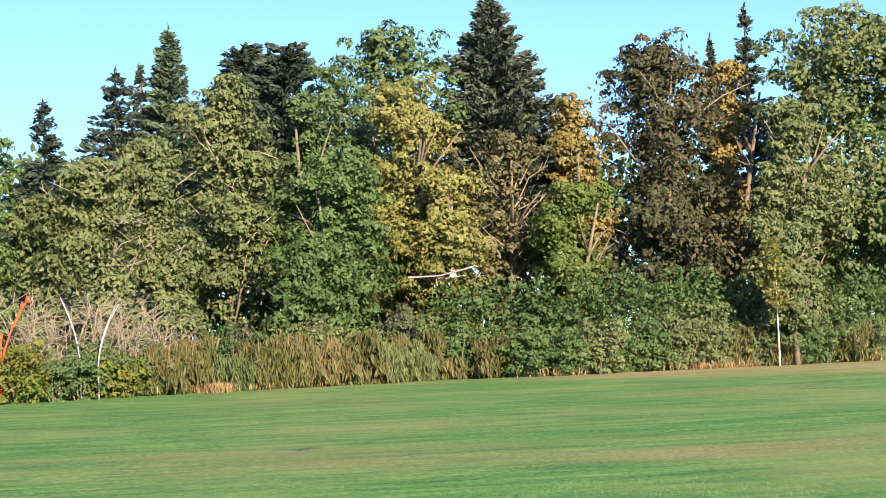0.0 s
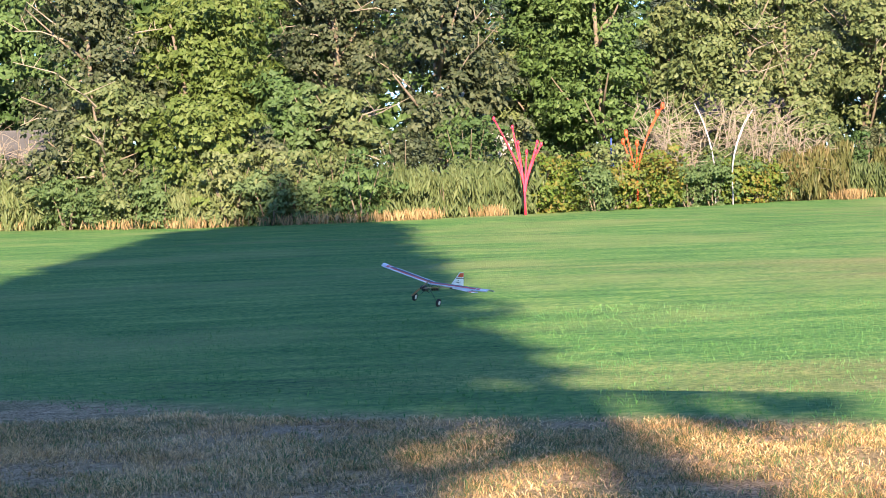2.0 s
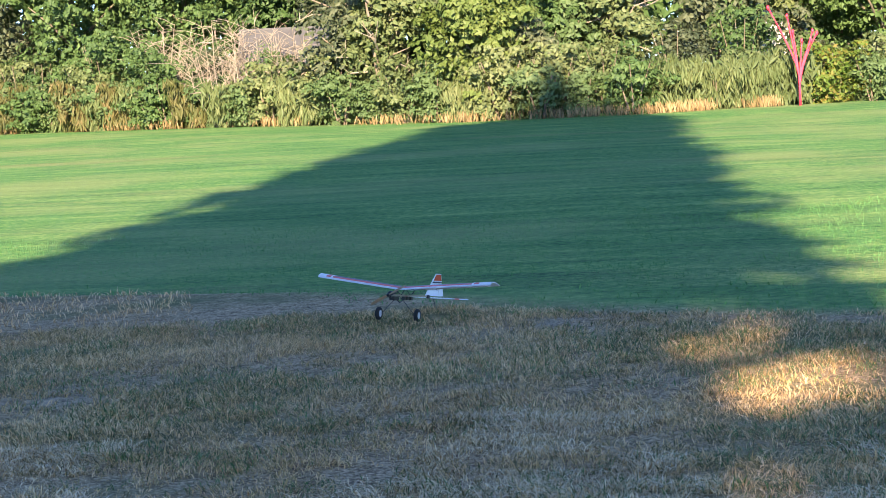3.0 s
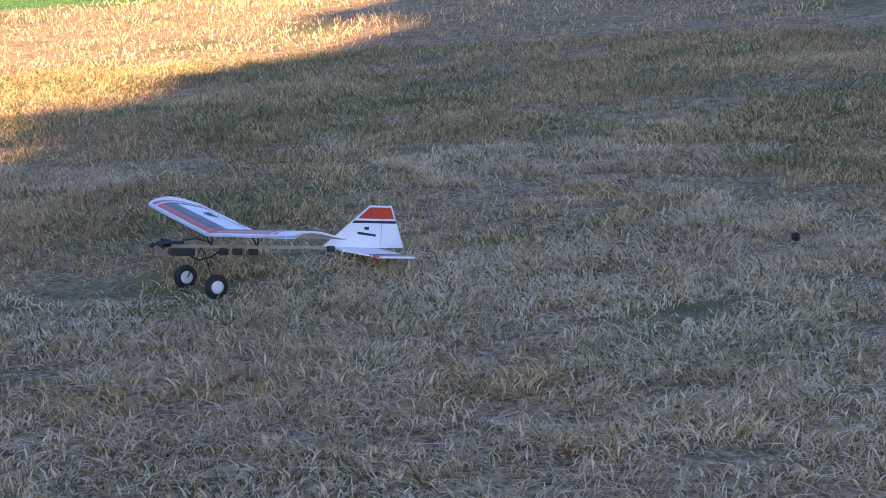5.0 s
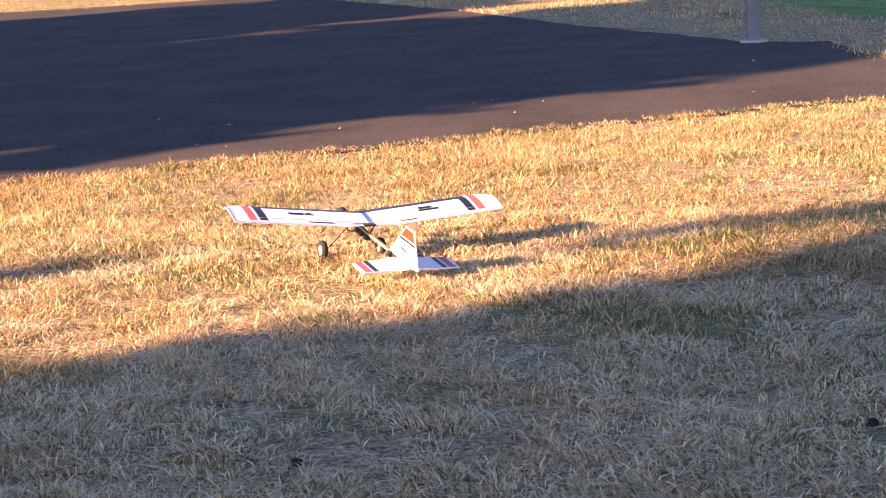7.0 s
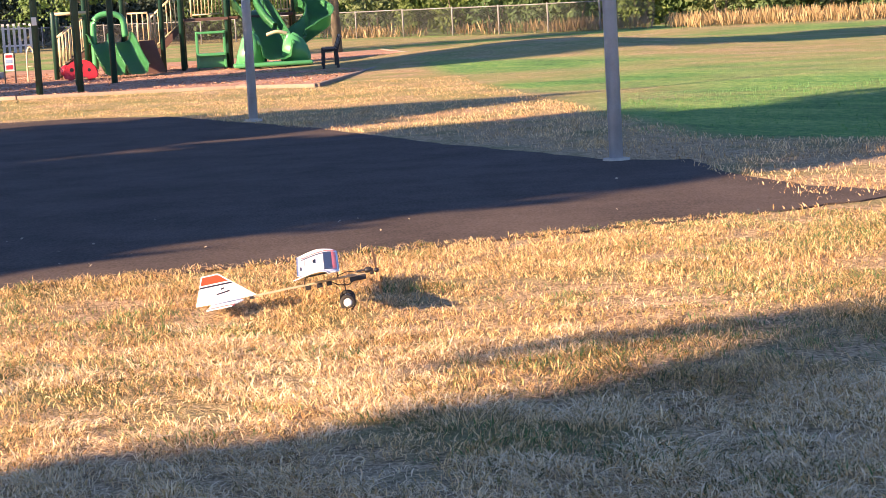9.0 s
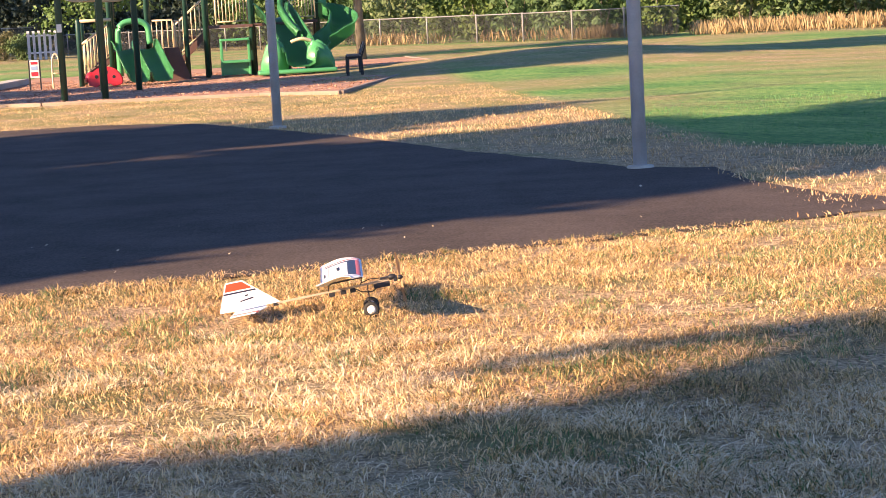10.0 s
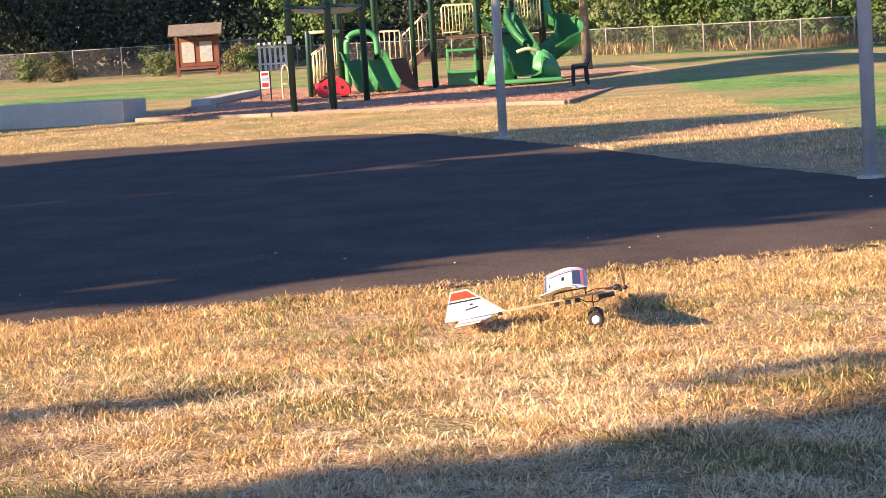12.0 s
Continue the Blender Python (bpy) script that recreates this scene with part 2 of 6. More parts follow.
def laid(nt, along_light, across):
    """Ground places turned with the light's way and scaled along it and across it."""
    g = nt.nodes.new("ShaderNodeNewGeometry").outputs["Position"]
    c = nt.nodes.new("ShaderNodeCombineXYZ")
    for k, v in enumerate(((AHEAD.x * along_light, AHEAD.y * along_light, 0), (-AHEAD.y * across, AHEAD.x * across, 0))):
        d = nt.nodes.new("ShaderNodeVectorMath")
        d.operation = "DOT_PRODUCT"
        d.inputs[1].default_value = v
        nt.links.new(g, d.inputs[0])
        nt.links.new(d.outputs["Value"], c.inputs[k])
    return c.outputs[0]


def drift_of(nt, scale, along_light, across, detail=5, rough=0.6):
    n = nt.nodes.new("ShaderNodeTexNoise")
    n.inputs["Scale"].default_value, n.inputs["Detail"].default_value, n.inputs["Roughness"].default_value = scale, detail, rough
    nt.links.new(laid(nt, along_light, across), n.inputs["Vector"])
    return n.outputs["Fac"]


def span(nt, v, a, b, lo=0.0, hi=1.0):
    m = nt.nodes.new("ShaderNodeMapRange")
    m.interpolation_type = "SMOOTHSTEP"
    for i, q in enumerate((a, b, lo, hi)):
        m.inputs[1 + i].default_value = q
    nt.links.new(v, m.inputs[0])
    return m.outputs[0]


# Green runs in behind the boundary of the mown lawn; the rest is dried to straw, in patches.
def ground_material():
    m, nt, p = blank("turf", 0.9)
    g = nt.nodes.new("ShaderNodeNewGeometry")
    xyz = nt.nodes.new("ShaderNodeSeparateXYZ")
    nt.links.new(g.outputs["Position"], xyz.inputs[0])
    x, y = xyz.outputs[0], xyz.outputs[1]
    wob = noise_of(nt, 0.35, 4, "World")
    edge = math_of(nt, "MULTIPLY_ADD", wob, 0.7, -0.35)
    # the boundary runs out to the brink, then bends in towards the court's far side
    line = math_of(nt, "ADD", math_of(nt, "ADD", span(nt, y, 6.0, 9.0, 11.5, 12.15), span(nt, y, 9.0, 13.0, 0.0, -0.7)), span(nt, y, 13.0, 20.5, 0.0, -6.6))
    far = math_of(nt, "ADD", math_of(nt, "SUBTRACT", x, line), edge)
    green = math_of(nt, "MULTIPLY", far, 1.6, clamp=True)
    # green strips past the playground
    strip = nt.nodes.new("ShaderNodeMapRange")
    for i, v in enumerate((51.0, 56.0, 0.0, 1.0)):
        strip.inputs[1 + i].default_value = v
    nt.links.new(y, strip.inputs[0])
    strip2 = nt.nodes.new("ShaderNodeMapRange")
    for i, v in enumerate((97.0, 86.0, 0.0, 1.0)):
        strip2.inputs[1 + i].default_value = v
    nt.links.new(y, strip2.inputs[0])
    west = math_of(nt, "LESS_THAN", x, 2.0)
    patch = math_of(nt, "MULTIPLY", math_of(nt, "MULTIPLY", strip.outputs[0], strip2.outputs[0]), west)
    green = math_of(nt, "MAXIMUM", green, math_of(nt, "MULTIPLY", patch, 0.9))
    # dried streaks on the lawn
    streak = drift_of(nt, 0.085, 1.0, 0.4, 6)
    dry = nt.nodes.new("ShaderNodeMapRange")
    for i, v in enumerate((0.56, 0.72, 0.0, 0.6)):
        dry.inputs[1 + i].default_value = v
    nt.links.new(streak, dry.inputs[0])
    speck = noise_of(nt, 9.0, 5, "World", None, 0.7)
    mow = drift_of(nt, 0.8, 1.3, 0.3, 4)
    # the lawn beyond the court is dried in bands
    band = nt.nodes.new("ShaderNodeTexNoise")
    band.inputs["Scale"].default_value, band.inputs["Detail"].default_value = 0.13, 4
    bv = nt.nodes.new("ShaderNodeVectorMath")
    bv.operation = "MULTIPLY"
    bv.inputs[1].default_value = (0.35, 1.0, 1.0)
    nt.links.new(g.outputs["Position"], bv.inputs[0])
    nt.links.new(bv.outputs[0], band.inputs["Vector"])
    north = math_of(nt, "MULTIPLY", span(nt, y, 24.0, 29.0), span(nt, math_of(nt, "SUBTRACT", math_of(nt, "MULTIPLY", y, 0.55), x), -2.0, 6.0))
    bare = math_of(nt, "MULTIPLY", north, span(nt, band.outputs["Fac"], 0.40, 0.56))
    green = math_of(nt, "MULTIPLY", green, math_of(nt, "SUBTRACT", 1.0, math_of(nt, "MULTIPLY", bare, 0.9)))
    tread = drift_of(nt, 2.6, 1.0, 0.22, 5, 0.65)
    sward = math_of(nt, "MULTIPLY_ADD", speck, 0.48, math_of(nt, "MULTIPLY_ADD", mow, 0.30, math_of(nt, "MULTIPLY", tread, 0.22)))
    lawn = ramp(nt, sward, ((0.38, (0.022, 0.105, 0.036)), (0.50, (0.105, 0.262, 0.068)), (0.62, (0.285, 0.41, 0.125))))
    fine = noise_of(nt, 42.0, 4, "World", None, 0.65)
    thatch = math_of(nt, "MULTIPLY_ADD", fine, 0.6, math_of(nt, "MULTIPLY", speck, 0.4))
    # thatch speckle; its dark end also paints the shaded gaps between blades
    straw = ramp(nt, thatch, ((0.38, (0.075, 0.050, 0.030)), (0.48, (0.34, 0.225, 0.125)), (0.60, (0.72, 0.51, 0.31))))
    bleach = noise_of(nt, 0.45, 5, "World", None, 0.6)
    straw = mix(nt, span(nt, bleach, 0.52, 0.72, 0.0, 0.55), straw, ramp(nt, thatch, ((0.36, (0.12, 0.10, 0.075)), (0.62, (0.52, 0.47, 0.37)))))
    worn_out = noise_of(nt, 0.62, 5, "World", (1.0, 1.0, 3.0), 0.6)
    straw = mix(nt, span(nt, worn_out, 0.60, 0.76, 0.0, 0.7), straw, (0.095, 0.075, 0.050))
    sprout = noise_of(nt, 0.8, 4, "World")
    sp = nt.nodes.new("ShaderNodeMapRange")
    for i, v in enumerate((0.50, 0.68, 0.0, 0.75)):
        sp.inputs[1 + i].default_value = v
    nt.links.new(sprout, sp.inputs[0])
    straw = mix(nt, sp.outputs[0], straw, (0.10, 0.125, 0.04))
    straw = mix(nt, math_of(nt, "MULTIPLY", span(nt, y, 22.0, 34.0, 0.15, 0.75), span(nt, sprout, 0.30, 0.60)), straw, mix(nt, speck, (0.17, 0.19, 0.06), (0.36, 0.33, 0.15)))
    pale = noise_of(nt, 0.10, 6, "World", None, 0.65)
    lawn = mix(nt, span(nt, pale, 0.46, 0.66, 0.0, 0.6), lawn, mix(nt, speck, (0.19, 0.27, 0.085), (0.36, 0.40, 0.165)))
    # the lawn is burnt out along the brambles' foot
    burnt = math_of(nt, "MULTIPLY", math_of(nt, "MULTIPLY", span(nt, x, 90.0, 104.0), math_of(nt, "SUBTRACT", 1.0, span(nt, y, 0.0, 8.0))), span(nt, streak, 0.28, 0.48))
    lawn = mix(nt, math_of(nt, "MULTIPLY", burnt, 0.75), lawn, mix(nt, speck, (0.30, 0.22, 0.11), (0.52, 0.40, 0.22)))
    lawn = mix(nt, dry.outputs[0], lawn, straw)
    nt.links.new(mix(nt, green, straw, lawn), p.inputs["Base Color"])
    p.inputs["Specular IOR Level"].default_value = 0.15
    bump(nt, p, math_of(nt, "ADD", speck, math_of(nt, "MULTIPLY", noise_of(nt, 45, 3, "World"), 0.5)), 0.7, 0.05)
    return m


def ground():
    rings = np.r_[0.0, np.geomspace(1.0, 10.6, 40), np.linspace(10.8, 22, 80), np.geomspace(22.6, 40, 26), np.geomspace(42, 3000, 60)]
    turns = np.linspace(0, 2 * np.pi, 361)[:-1]
    verts, faces = [(0.0, 0.0, 0.0)], []
    for r in rings[1:]:
        xs, ys = r * np.sin(turns), r * np.cos(turns)
        verts += list(zip(xs, ys, rise(xs, ys)))
    n = len(turns)
    for k in range(n):
        faces.append((0, 1 + (k + 1) % n, 1 + k))
    for i in range(len(rings) - 2):
        a, b = 1 + i * n, 1 + (i + 1) * n
        for k in range(n):
            j = (k + 1) % n
            faces.append((a + k, a + j, b + j, b + k))
    me = mesh_of("ground", verts, faces, [ground_material()], smooth=True)
    me.flip_normals()
    me.update()
    tagged(new("ground", me), "park turf, green mown lawn and dry straw-coloured grass", "ground", kind="structure")


ground()


from mathutils.geometry import tessellate_polygon


def asphalt_material():
    m, nt, p = blank("asphalt", 0.85)
    grit = noise_of(nt, 60, 4, "World")
    stain = noise_of(nt, 1.1, 7, "World", None, 0.68)
    nt.links.new(mix(nt, 0.5, ramp(nt, stain, ((0.36, (0.042, 0.034, 0.030)), (0.64, (0.112, 0.088, 0.076)))), ramp(nt, grit, ((0.34, (0.032, 0.027, 0.024)), (0.68, (0.16, 0.126, 0.110))))), p.inputs["Base Color"])
    p.inputs["Specular IOR Level"].default_value = 0.06
    bump(nt, p, grit, 0.5, 0.006)
    return m


ASPHALT = asphalt_material()


def court():
    rng = np.random.default_rng(5)
    side = [(-16, 9.6), (-9, 10.5), (-2.6, 11.55), (0.0, 12.05), (2.8, 12.75), (4.0, 13.1), (5.0, 13.55), (4.55, 14.5), (4.3, 15.6), (4.35, 17.3), (3.75, 17.8), (2.75, 20.8), (1.5, 25.6), (-0.2, 30.2), (-1.6, 31.4), (-6.8, 31.7), (-16, 31.0)]
    line = []
    for (x0, y0), (x1, y1) in zip(side, side[1:] + side[:1]):
        steps = max(1, int(math.hypot(x1 - x0, y1 - y0) / 0.25))
        for k in range(steps):
            f = k / steps
            line.append((x0 + f * (x1 - x0) + rng.normal() * 0.02, y0 + f * (y1 - y0) + rng.normal() * 0.03))
    bm = bmesh.new()
    top = [bm.verts.new((x, y, 0.012)) for x, y in line]
    low = [bm.verts.new((x, y, -0.08)) for x, y in line]
    for tri in tessellate_polygon([[v.co for v in top]]):
        f = bm.faces.new([top[k] for k in tri])
        f.normal_update()
        if f.normal.z < 0:
            f.normal_flip()
    for k in range(len(top)):
        j = (k + 1) % len(top)
        bm.faces.new((top[k], low[k], low[j], top[j]))
    tagged(new("court", from_bm("court", bm, ASPHALT)), "worn dark asphalt play court with a ragged grassy edge", "court", kind="structure")


court()


# ---- trees ----
def limbs(bm, foot, height, spread, rng, count=6, girth=0.22, first=0.3):
    lean = rng.normal(size=2) * 0.06 * height
    trunk = [(0, 0, -0.3), (lean[0] * 0.2, lean[1] * 0.2, height * 0.3), (lean[0] * 0.6, lean[1] * 0.6, height * 0.6), (lean[0], lean[1], height * 0.88)]
    tube(bm, trunk, girth, 8, girth * 0.25)
    for k in range(count):
        f = rng.uniform(first, 0.75)
        a = rng.uniform(0, 2 * math.pi)
        s = Vector((lean[0] * f, lean[1] * f, height * f))
        reach = spread * rng.uniform(0.5, 0.95)
        mid = s + Vector((math.cos(a) * reach * 0.5, math.sin(a) * reach * 0.5, height * 0.10))
        tip = s + Vector((math.cos(a) * reach, math.sin(a) * reach, height * rng.uniform(0.14, 0.26)))
        tube(bm, [s, mid, tip], girth * 0.4, 6, girth * 0.1)


COUNT = [0]
TONE = {"olive": "grey-green", "green": "mid-green", "deep": "dark green", "fresh": "bright green", "lime": "light yellow-green", "yellow": "yellowing", "gold": "golden autumn", "brown": "dark brownish", "dusk": "dusky green", "twig": "sparse twiggy grey-green", "russet": "reddish-brown", "vine": "green and reddish", "weed": "weedy olive", "dark": "dark green", "pale": "pale blue-green", "grey": "grey-green"}


def broadleaf(x, y, height, radius, tone, leaves=None, size=0.155, z=None, low=0.06, girth=None):
    COUNT[0] += 1
    rng = np.random.default_rng(100 + COUNT[0])
    z = float(rise(np.array(x), np.array(y))) if z is None else z
    t = thing("tree", pose(x, y, z), f"{TONE[tone]} broadleaf tree in full leaf behind the thicket", "tree", "trees round the field")
    bm = bmesh.new()
    limbs(bm, None, height, radius, rng, 7, girth or 0.10 + 0.011 * height, low)
    part("trunk", bm, BARK, t, smooth=True)
    if tone in ("dusk", "twig", "olive", "brown"):
        # pale dead boughs that show through the leaves
        for k in range(26 if tone == "twig" else 14):
            a, f = rng.uniform(0, 6.28), rng.uniform(0.25, 0.85)
            s = Vector((0.25 * radius * math.cos(a), 0.25 * radius * math.sin(a), height * f))
            reach = radius * rng.uniform(0.75, 1.08)
            e = Vector((reach * math.cos(a), reach * math.sin(a), height * (f + rng.uniform(-0.02, 0.14))))
            bm = bmesh.new()
            m = s.lerp(e, 0.5) + Vector((rng.normal() * 0.2, rng.normal() * 0.2, rng.uniform(0, 0.5)))
            tube(bm, [s, m, e], 0.055, 5, 0.02)
            for q in (0.5, 0.75):
                b = m.lerp(e, q)
                tube(bm, [b, b + Vector((rng.normal() * 0.5, rng.normal() * 0.5, rng.uniform(0.2, 0.8)))], 0.028, 4, 0.01)
            part("bough", bm, BARE, t)
    lobes = []
    top = height
    base = height * low
    n = int(14 + radius * 4)
    for k in range(n):
        f = rng.uniform(0, 1) ** 0.85
        h = base + (top - base) * f
        wide = radius * (0.55 + 0.85 * math.sin(math.pi * min(0.97, 0.18 + 0.74 * f)) ** 1.0) * 0.78
        a, q = rng.uniform(0, 2 * math.pi), rng.uniform(0.25, 0.85) * wide
        rr = radius * rng.uniform(0.26, 0.46)
        h = min(h, top - rr * 0.8)
        lobes.append((q * math.cos(a), q * math.sin(a), h, rr, rr * rng.uniform(0.7, 1.05)))
    lobes.append((0, 0, top - radius * 0.35, radius * 0.4, radius * 0.35))
    lobes.append((0, 0, (top + base) / 2, radius * 0.62, (top - base) * 0.36))
    if leaves is None:
        leaves = int(min(25000, 3000 + 345 * radius * (top - base)))
    if tone == "twig":
        leaves = leaves // 3
    size *= max(1.0, radius / 3.6) ** 0.5
    c, face = clumped(lobes, leaves, rng, 0.16 * radius ** 0.4 + 1.6 * size)
    face = face[c[:, 2] > 0.3]
    c = c[c[:, 2] > 0.3]
    v, f = quads(c, size * 0.76, rng, 1.3, face=face)
    part("crown", mesh_of("crown", v, f, [LEAF[tone]]), None, t)
    return t


def conifer(x, y, height, radius, tone, habit):
    COUNT[0] += 1
    rng = np.random.default_rng(300 + COUNT[0])
    z = float(rise(np.array(x), np.array(y)))
    t = thing("conifer", pose(x, y, z), f"tall {TONE[tone]} conifer with layered boughs behind the thicket", "tree", "trees round the field")
    bm = bmesh.new()
    tube(bm, [(0, 0, -0.3), (0, 0, height * 0.5), (0, 0, height * 0.99)], 0.14 + 0.011 * height, 8, 0.03)
    part("trunk", bm, BARK, t, smooth=True)
    sparse = habit == "spruce"
    pts, ways = [], []
    base = height * 0.3
    layers = int((height - base) / (0.40 if sparse else 0.36))
    for i in range(layers):
        f = i / layers
        h = base + (height - base) * f + rng.normal() * 0.25
        if habit == "pine":
            reach = radius * math.sin(math.pi * (0.22 + 0.70 * f)) ** 0.7
        else:
            reach = radius * (1 - f) ** 0.85 + 0.12
        for k in range(8 if sparse else 11):
            h0 = h + rng.normal() * 0.22
            a = rng.uniform(0, 2 * math.pi)
            long = reach * rng.uniform(0.65, 1.12)
            m = max(4, int(long * (15 if sparse else 24)))
            s = rng.uniform(0.08, 1.0, m) ** 0.8
            droop = (-0.25 if sparse else 0.05) * long * s + 0.2 * long * s ** 2
            side = rng.normal(size=m) * 0.13 * long * (1.1 - s * 0.6)
            px = math.cos(a) * s * long - math.sin(a) * side
            py = math.sin(a) * s * long + math.cos(a) * side
            pts.append(np.stack([px, py, h0 + droop + rng.normal(size=m) * 0.09], 1))
            ways.append(np.tile([math.cos(a), math.sin(a), 0.15], (m, 1)) + rng.normal(size=(m, 3)) * 0.35)
    pts[-1] = np.minimum(pts[-1], [99, 99, height])
    up = np.linspace(height * 0.9, height, 20)
    pts.append(np.stack([0 * up, 0 * up, up], 1) + rng.normal(size=(20, 3)) * 0.05)
    ways.append(np.tile([0, 0, 1.0], (20, 1)))
    c, w = np.concatenate(pts), np.concatenate(ways)
    v, f = quads(c, 0.13 if sparse else 0.15, rng, 1.9, w / np.linalg.norm(w, axis=1, keepdims=True))
    part("crown", mesh_of("crown", v, f, [LEAF[tone]]), None, t)


conifer(144.0, 41.8, 20.7, 4.3, "dark", "spruce")
conifer(140.6, 35.5, 22.2, 6.4, "dark", "spruce")
conifer(145.9, 35.0, 23.3, 3.0, "dark", "spruce")
conifer(146.4, 32.9, 26.0, 4.8, "pale", "fir")
conifer(142.5, 26.5, 23.6, 3.1, "dark", "pine")
conifer(138.1, 22.9, 22.5, 3.8, "dark", "pine")
conifer(139.7, 8.7, 25.9, 8.5, "grey", "fir")
conifer(149.7, -9.3, 26.1, 3.3, "dark", "spruce")
conifer(149.9, -6.7, 24.0, 1.6, "dark", "spruce")
conifer(149.2, 15.8, 25.4, 1.2, "dark", "spruce")
conifer(141.5, 49.9, 26.3, 6.1, "pale", "fir")
conifer(142.5, 46.9, 21.2, 2.5, "dark", "spruce")
broadleaf(115.8, 22.9, 17.8, 3.1, "olive")
broadleaf(109.0, 25.6, 13.6, 2.5, "olive")
broadleaf(104.4, 27.7, 12.1, 2.8, "olive")
broadleaf(105.5, 31.2, 10.5, 2.0, "olive")
broadleaf(131.1, 15.2, 22.4, 5.2, "green")
broadleaf(120.5, 18.9, 17.3, 2.8, "green")
broadleaf(114.9, 16.1, 12.8, 3.6, "deep")
broadleaf(110.6, 17.4, 8.1, 2.8, "deep")
broadleaf(123.3, 13.1, 18.5, 3.6, "yellow")
broadleaf(119.5, 10.4, 12.3, 3.2, "yellow")
broadleaf(129.8, 7.4, 15.3, 3.0, "twig")
broadleaf(134.0, 3.3, 18.0, 2.5, "gold")
broadleaf(126.0, 3.5, 11.6, 2.9, "lime")
broadleaf(135.0, -3.0, 21.1, 5.5, "brown")
broadleaf(141.8, -7.2, 20.8, 2.0, "gold")
broadleaf(137.1, -15.3, 23.0, 6.5, "olive")
broadleaf(131.6, -10.3, 16.7, 3.1, "olive")
broadleaf(136.6, -19.6, 21.4, 5.2, "deep")
broadleaf(121.6, -9.8, 8.5, 2.1, "olive")
broadleaf(139.8, 7.7, 18.1, 2.6, "deep")
broadleaf(104.4, 34.7, 14.4, 3.6, "fresh")
broadleaf(108.6, 40.9, 13.2, 2.6, "olive")
broadleaf(124.0, 31.9, 13.7, 3.6, "olive")
broadleaf(108.2, 39.0, 18.8, 3.2, "deep")
broadleaf(95.7, 40.8, 19.4, 4.8, "dusk")
broadleaf(97.2, 47.0, 17.8, 3.7, "dusk")
broadleaf(99.3, 51.8, 17.5, 3.8, "deep")
broadleaf(86.9, 49.4, 11.0, 3.1, "lime")
broadleaf(103.3, 57.0, 19.3, 4.0, "fresh")
broadleaf(87.0, 45.1, 7.2, 1.8, "deep")
broadleaf(87.5, 41.8, 6.0, 1.8, "olive")
broadleaf(88.8, 50.2, 11.7, 4.1, "lime")
broadleaf(81.8, 46.3, 5.5, 2.8, "lime")
broadleaf(84.2, 53.9, 12.5, 3.7, "dusk")
broadleaf(81.1, 51.3, 7.1, 2.1, "olive")
broadleaf(96.6, 67.8, 17.4, 5.8, "deep")
broadleaf(93.0, 72.4, 13.3, 3.6, "deep")
broadleaf(92.0, 79.0, 15.2, 5.0, "deep")
broadleaf(91.4, 89.2, 12.3, 5.9, "dusk")
broadleaf(89.2, 99.3, 13.1, 6.3, "deep")
broadleaf(82.7, 106.1, 13.4, 6.3, "olive")
broadleaf(87.5, 44.2, 6.3, 2.1, "green")
broadleaf(119.0, 41.6, 13.5, 4.0, "deep")
broadleaf(121.5, 34.6, 11.5, 3.6, "olive")
broadleaf(124.5, 29.5, 13.0, 3.6, "olive")



# ---- the thicket along the field's edge ----
def shrub_mesh(seed, tone, wide, high, leaves, size, upright=0.0):
    rng = np.random.default_rng(seed)
    lobes = []
    for k in range(11):
        a, q = rng.uniform(0, 2 * math.pi), rng.uniform(0.1, 0.75) * wide
        r = wide * rng.uniform(0.28, 0.45)
        hh = high * rng.uniform(0.2, 0.85)
        lobes.append((q * math.cos(a), q * math.sin(a), min(hh, high - r * 0.5), r, r * rng.uniform(0.7, 1.1)))
    lobes.append((0, 0, high * 0.4, wide * 0.7, high * 0.45))
    c, face = clumped(lobes, leaves, rng, 0.2 + size)
    c[:, 2] = np.abs(c[:, 2])
    if upright:
        w = np.tile([0.0, 0.0, 1.0], (len(c), 1)) + rng.normal(size=(len(c), 3)) * 0.28
        v, f = quads(c, size, rng, upright, w / np.linalg.norm(w, axis=1, keepdims=True))
    else:
        v, f = quads(c, size * 0.66, rng, 1.3, face=face)
    return mesh_of("foliage", v, f, [LEAF[tone]])


def shrub(seed, tone, wide, high, leaves, size, words, upright=0.0):
    t = thing("shrub", pose(0, 0, 0), words, "shrub", "shrubs of the thicket")
    bm = bmesh.new()
    rng = np.random.default_rng(seed)
    for k in range(5):
        a = rng.uniform(0, 6.28)
        tube(bm, [(0.1 * math.cos(a), 0.1 * math.sin(a), -0.15), (wide * 0.25 * math.cos(a), wide * 0.25 * math.sin(a), high * 0.4), (wide * 0.5 * math.cos(a), wide * 0.5 * math.sin(a), high * 0.8)], 0.045, 6, 0.015)
    part("stem", bm, BARK, t)
    part("foliage", shrub_mesh(seed, tone, wide, high, leaves, size, upright), None, t)
    return t


def along(line, at):
    """The point at that length along a line, and the way to its far side."""
    for a, b in zip(line, line[1:]):
        d = math.hypot(b[0] - a[0], b[1] - a[1])
        if at <= d or b == line[-1]:
            f = at / d
            return a[0] + f * (b[0] - a[0]), a[1] + f * (b[1] - a[1])
        at -= d


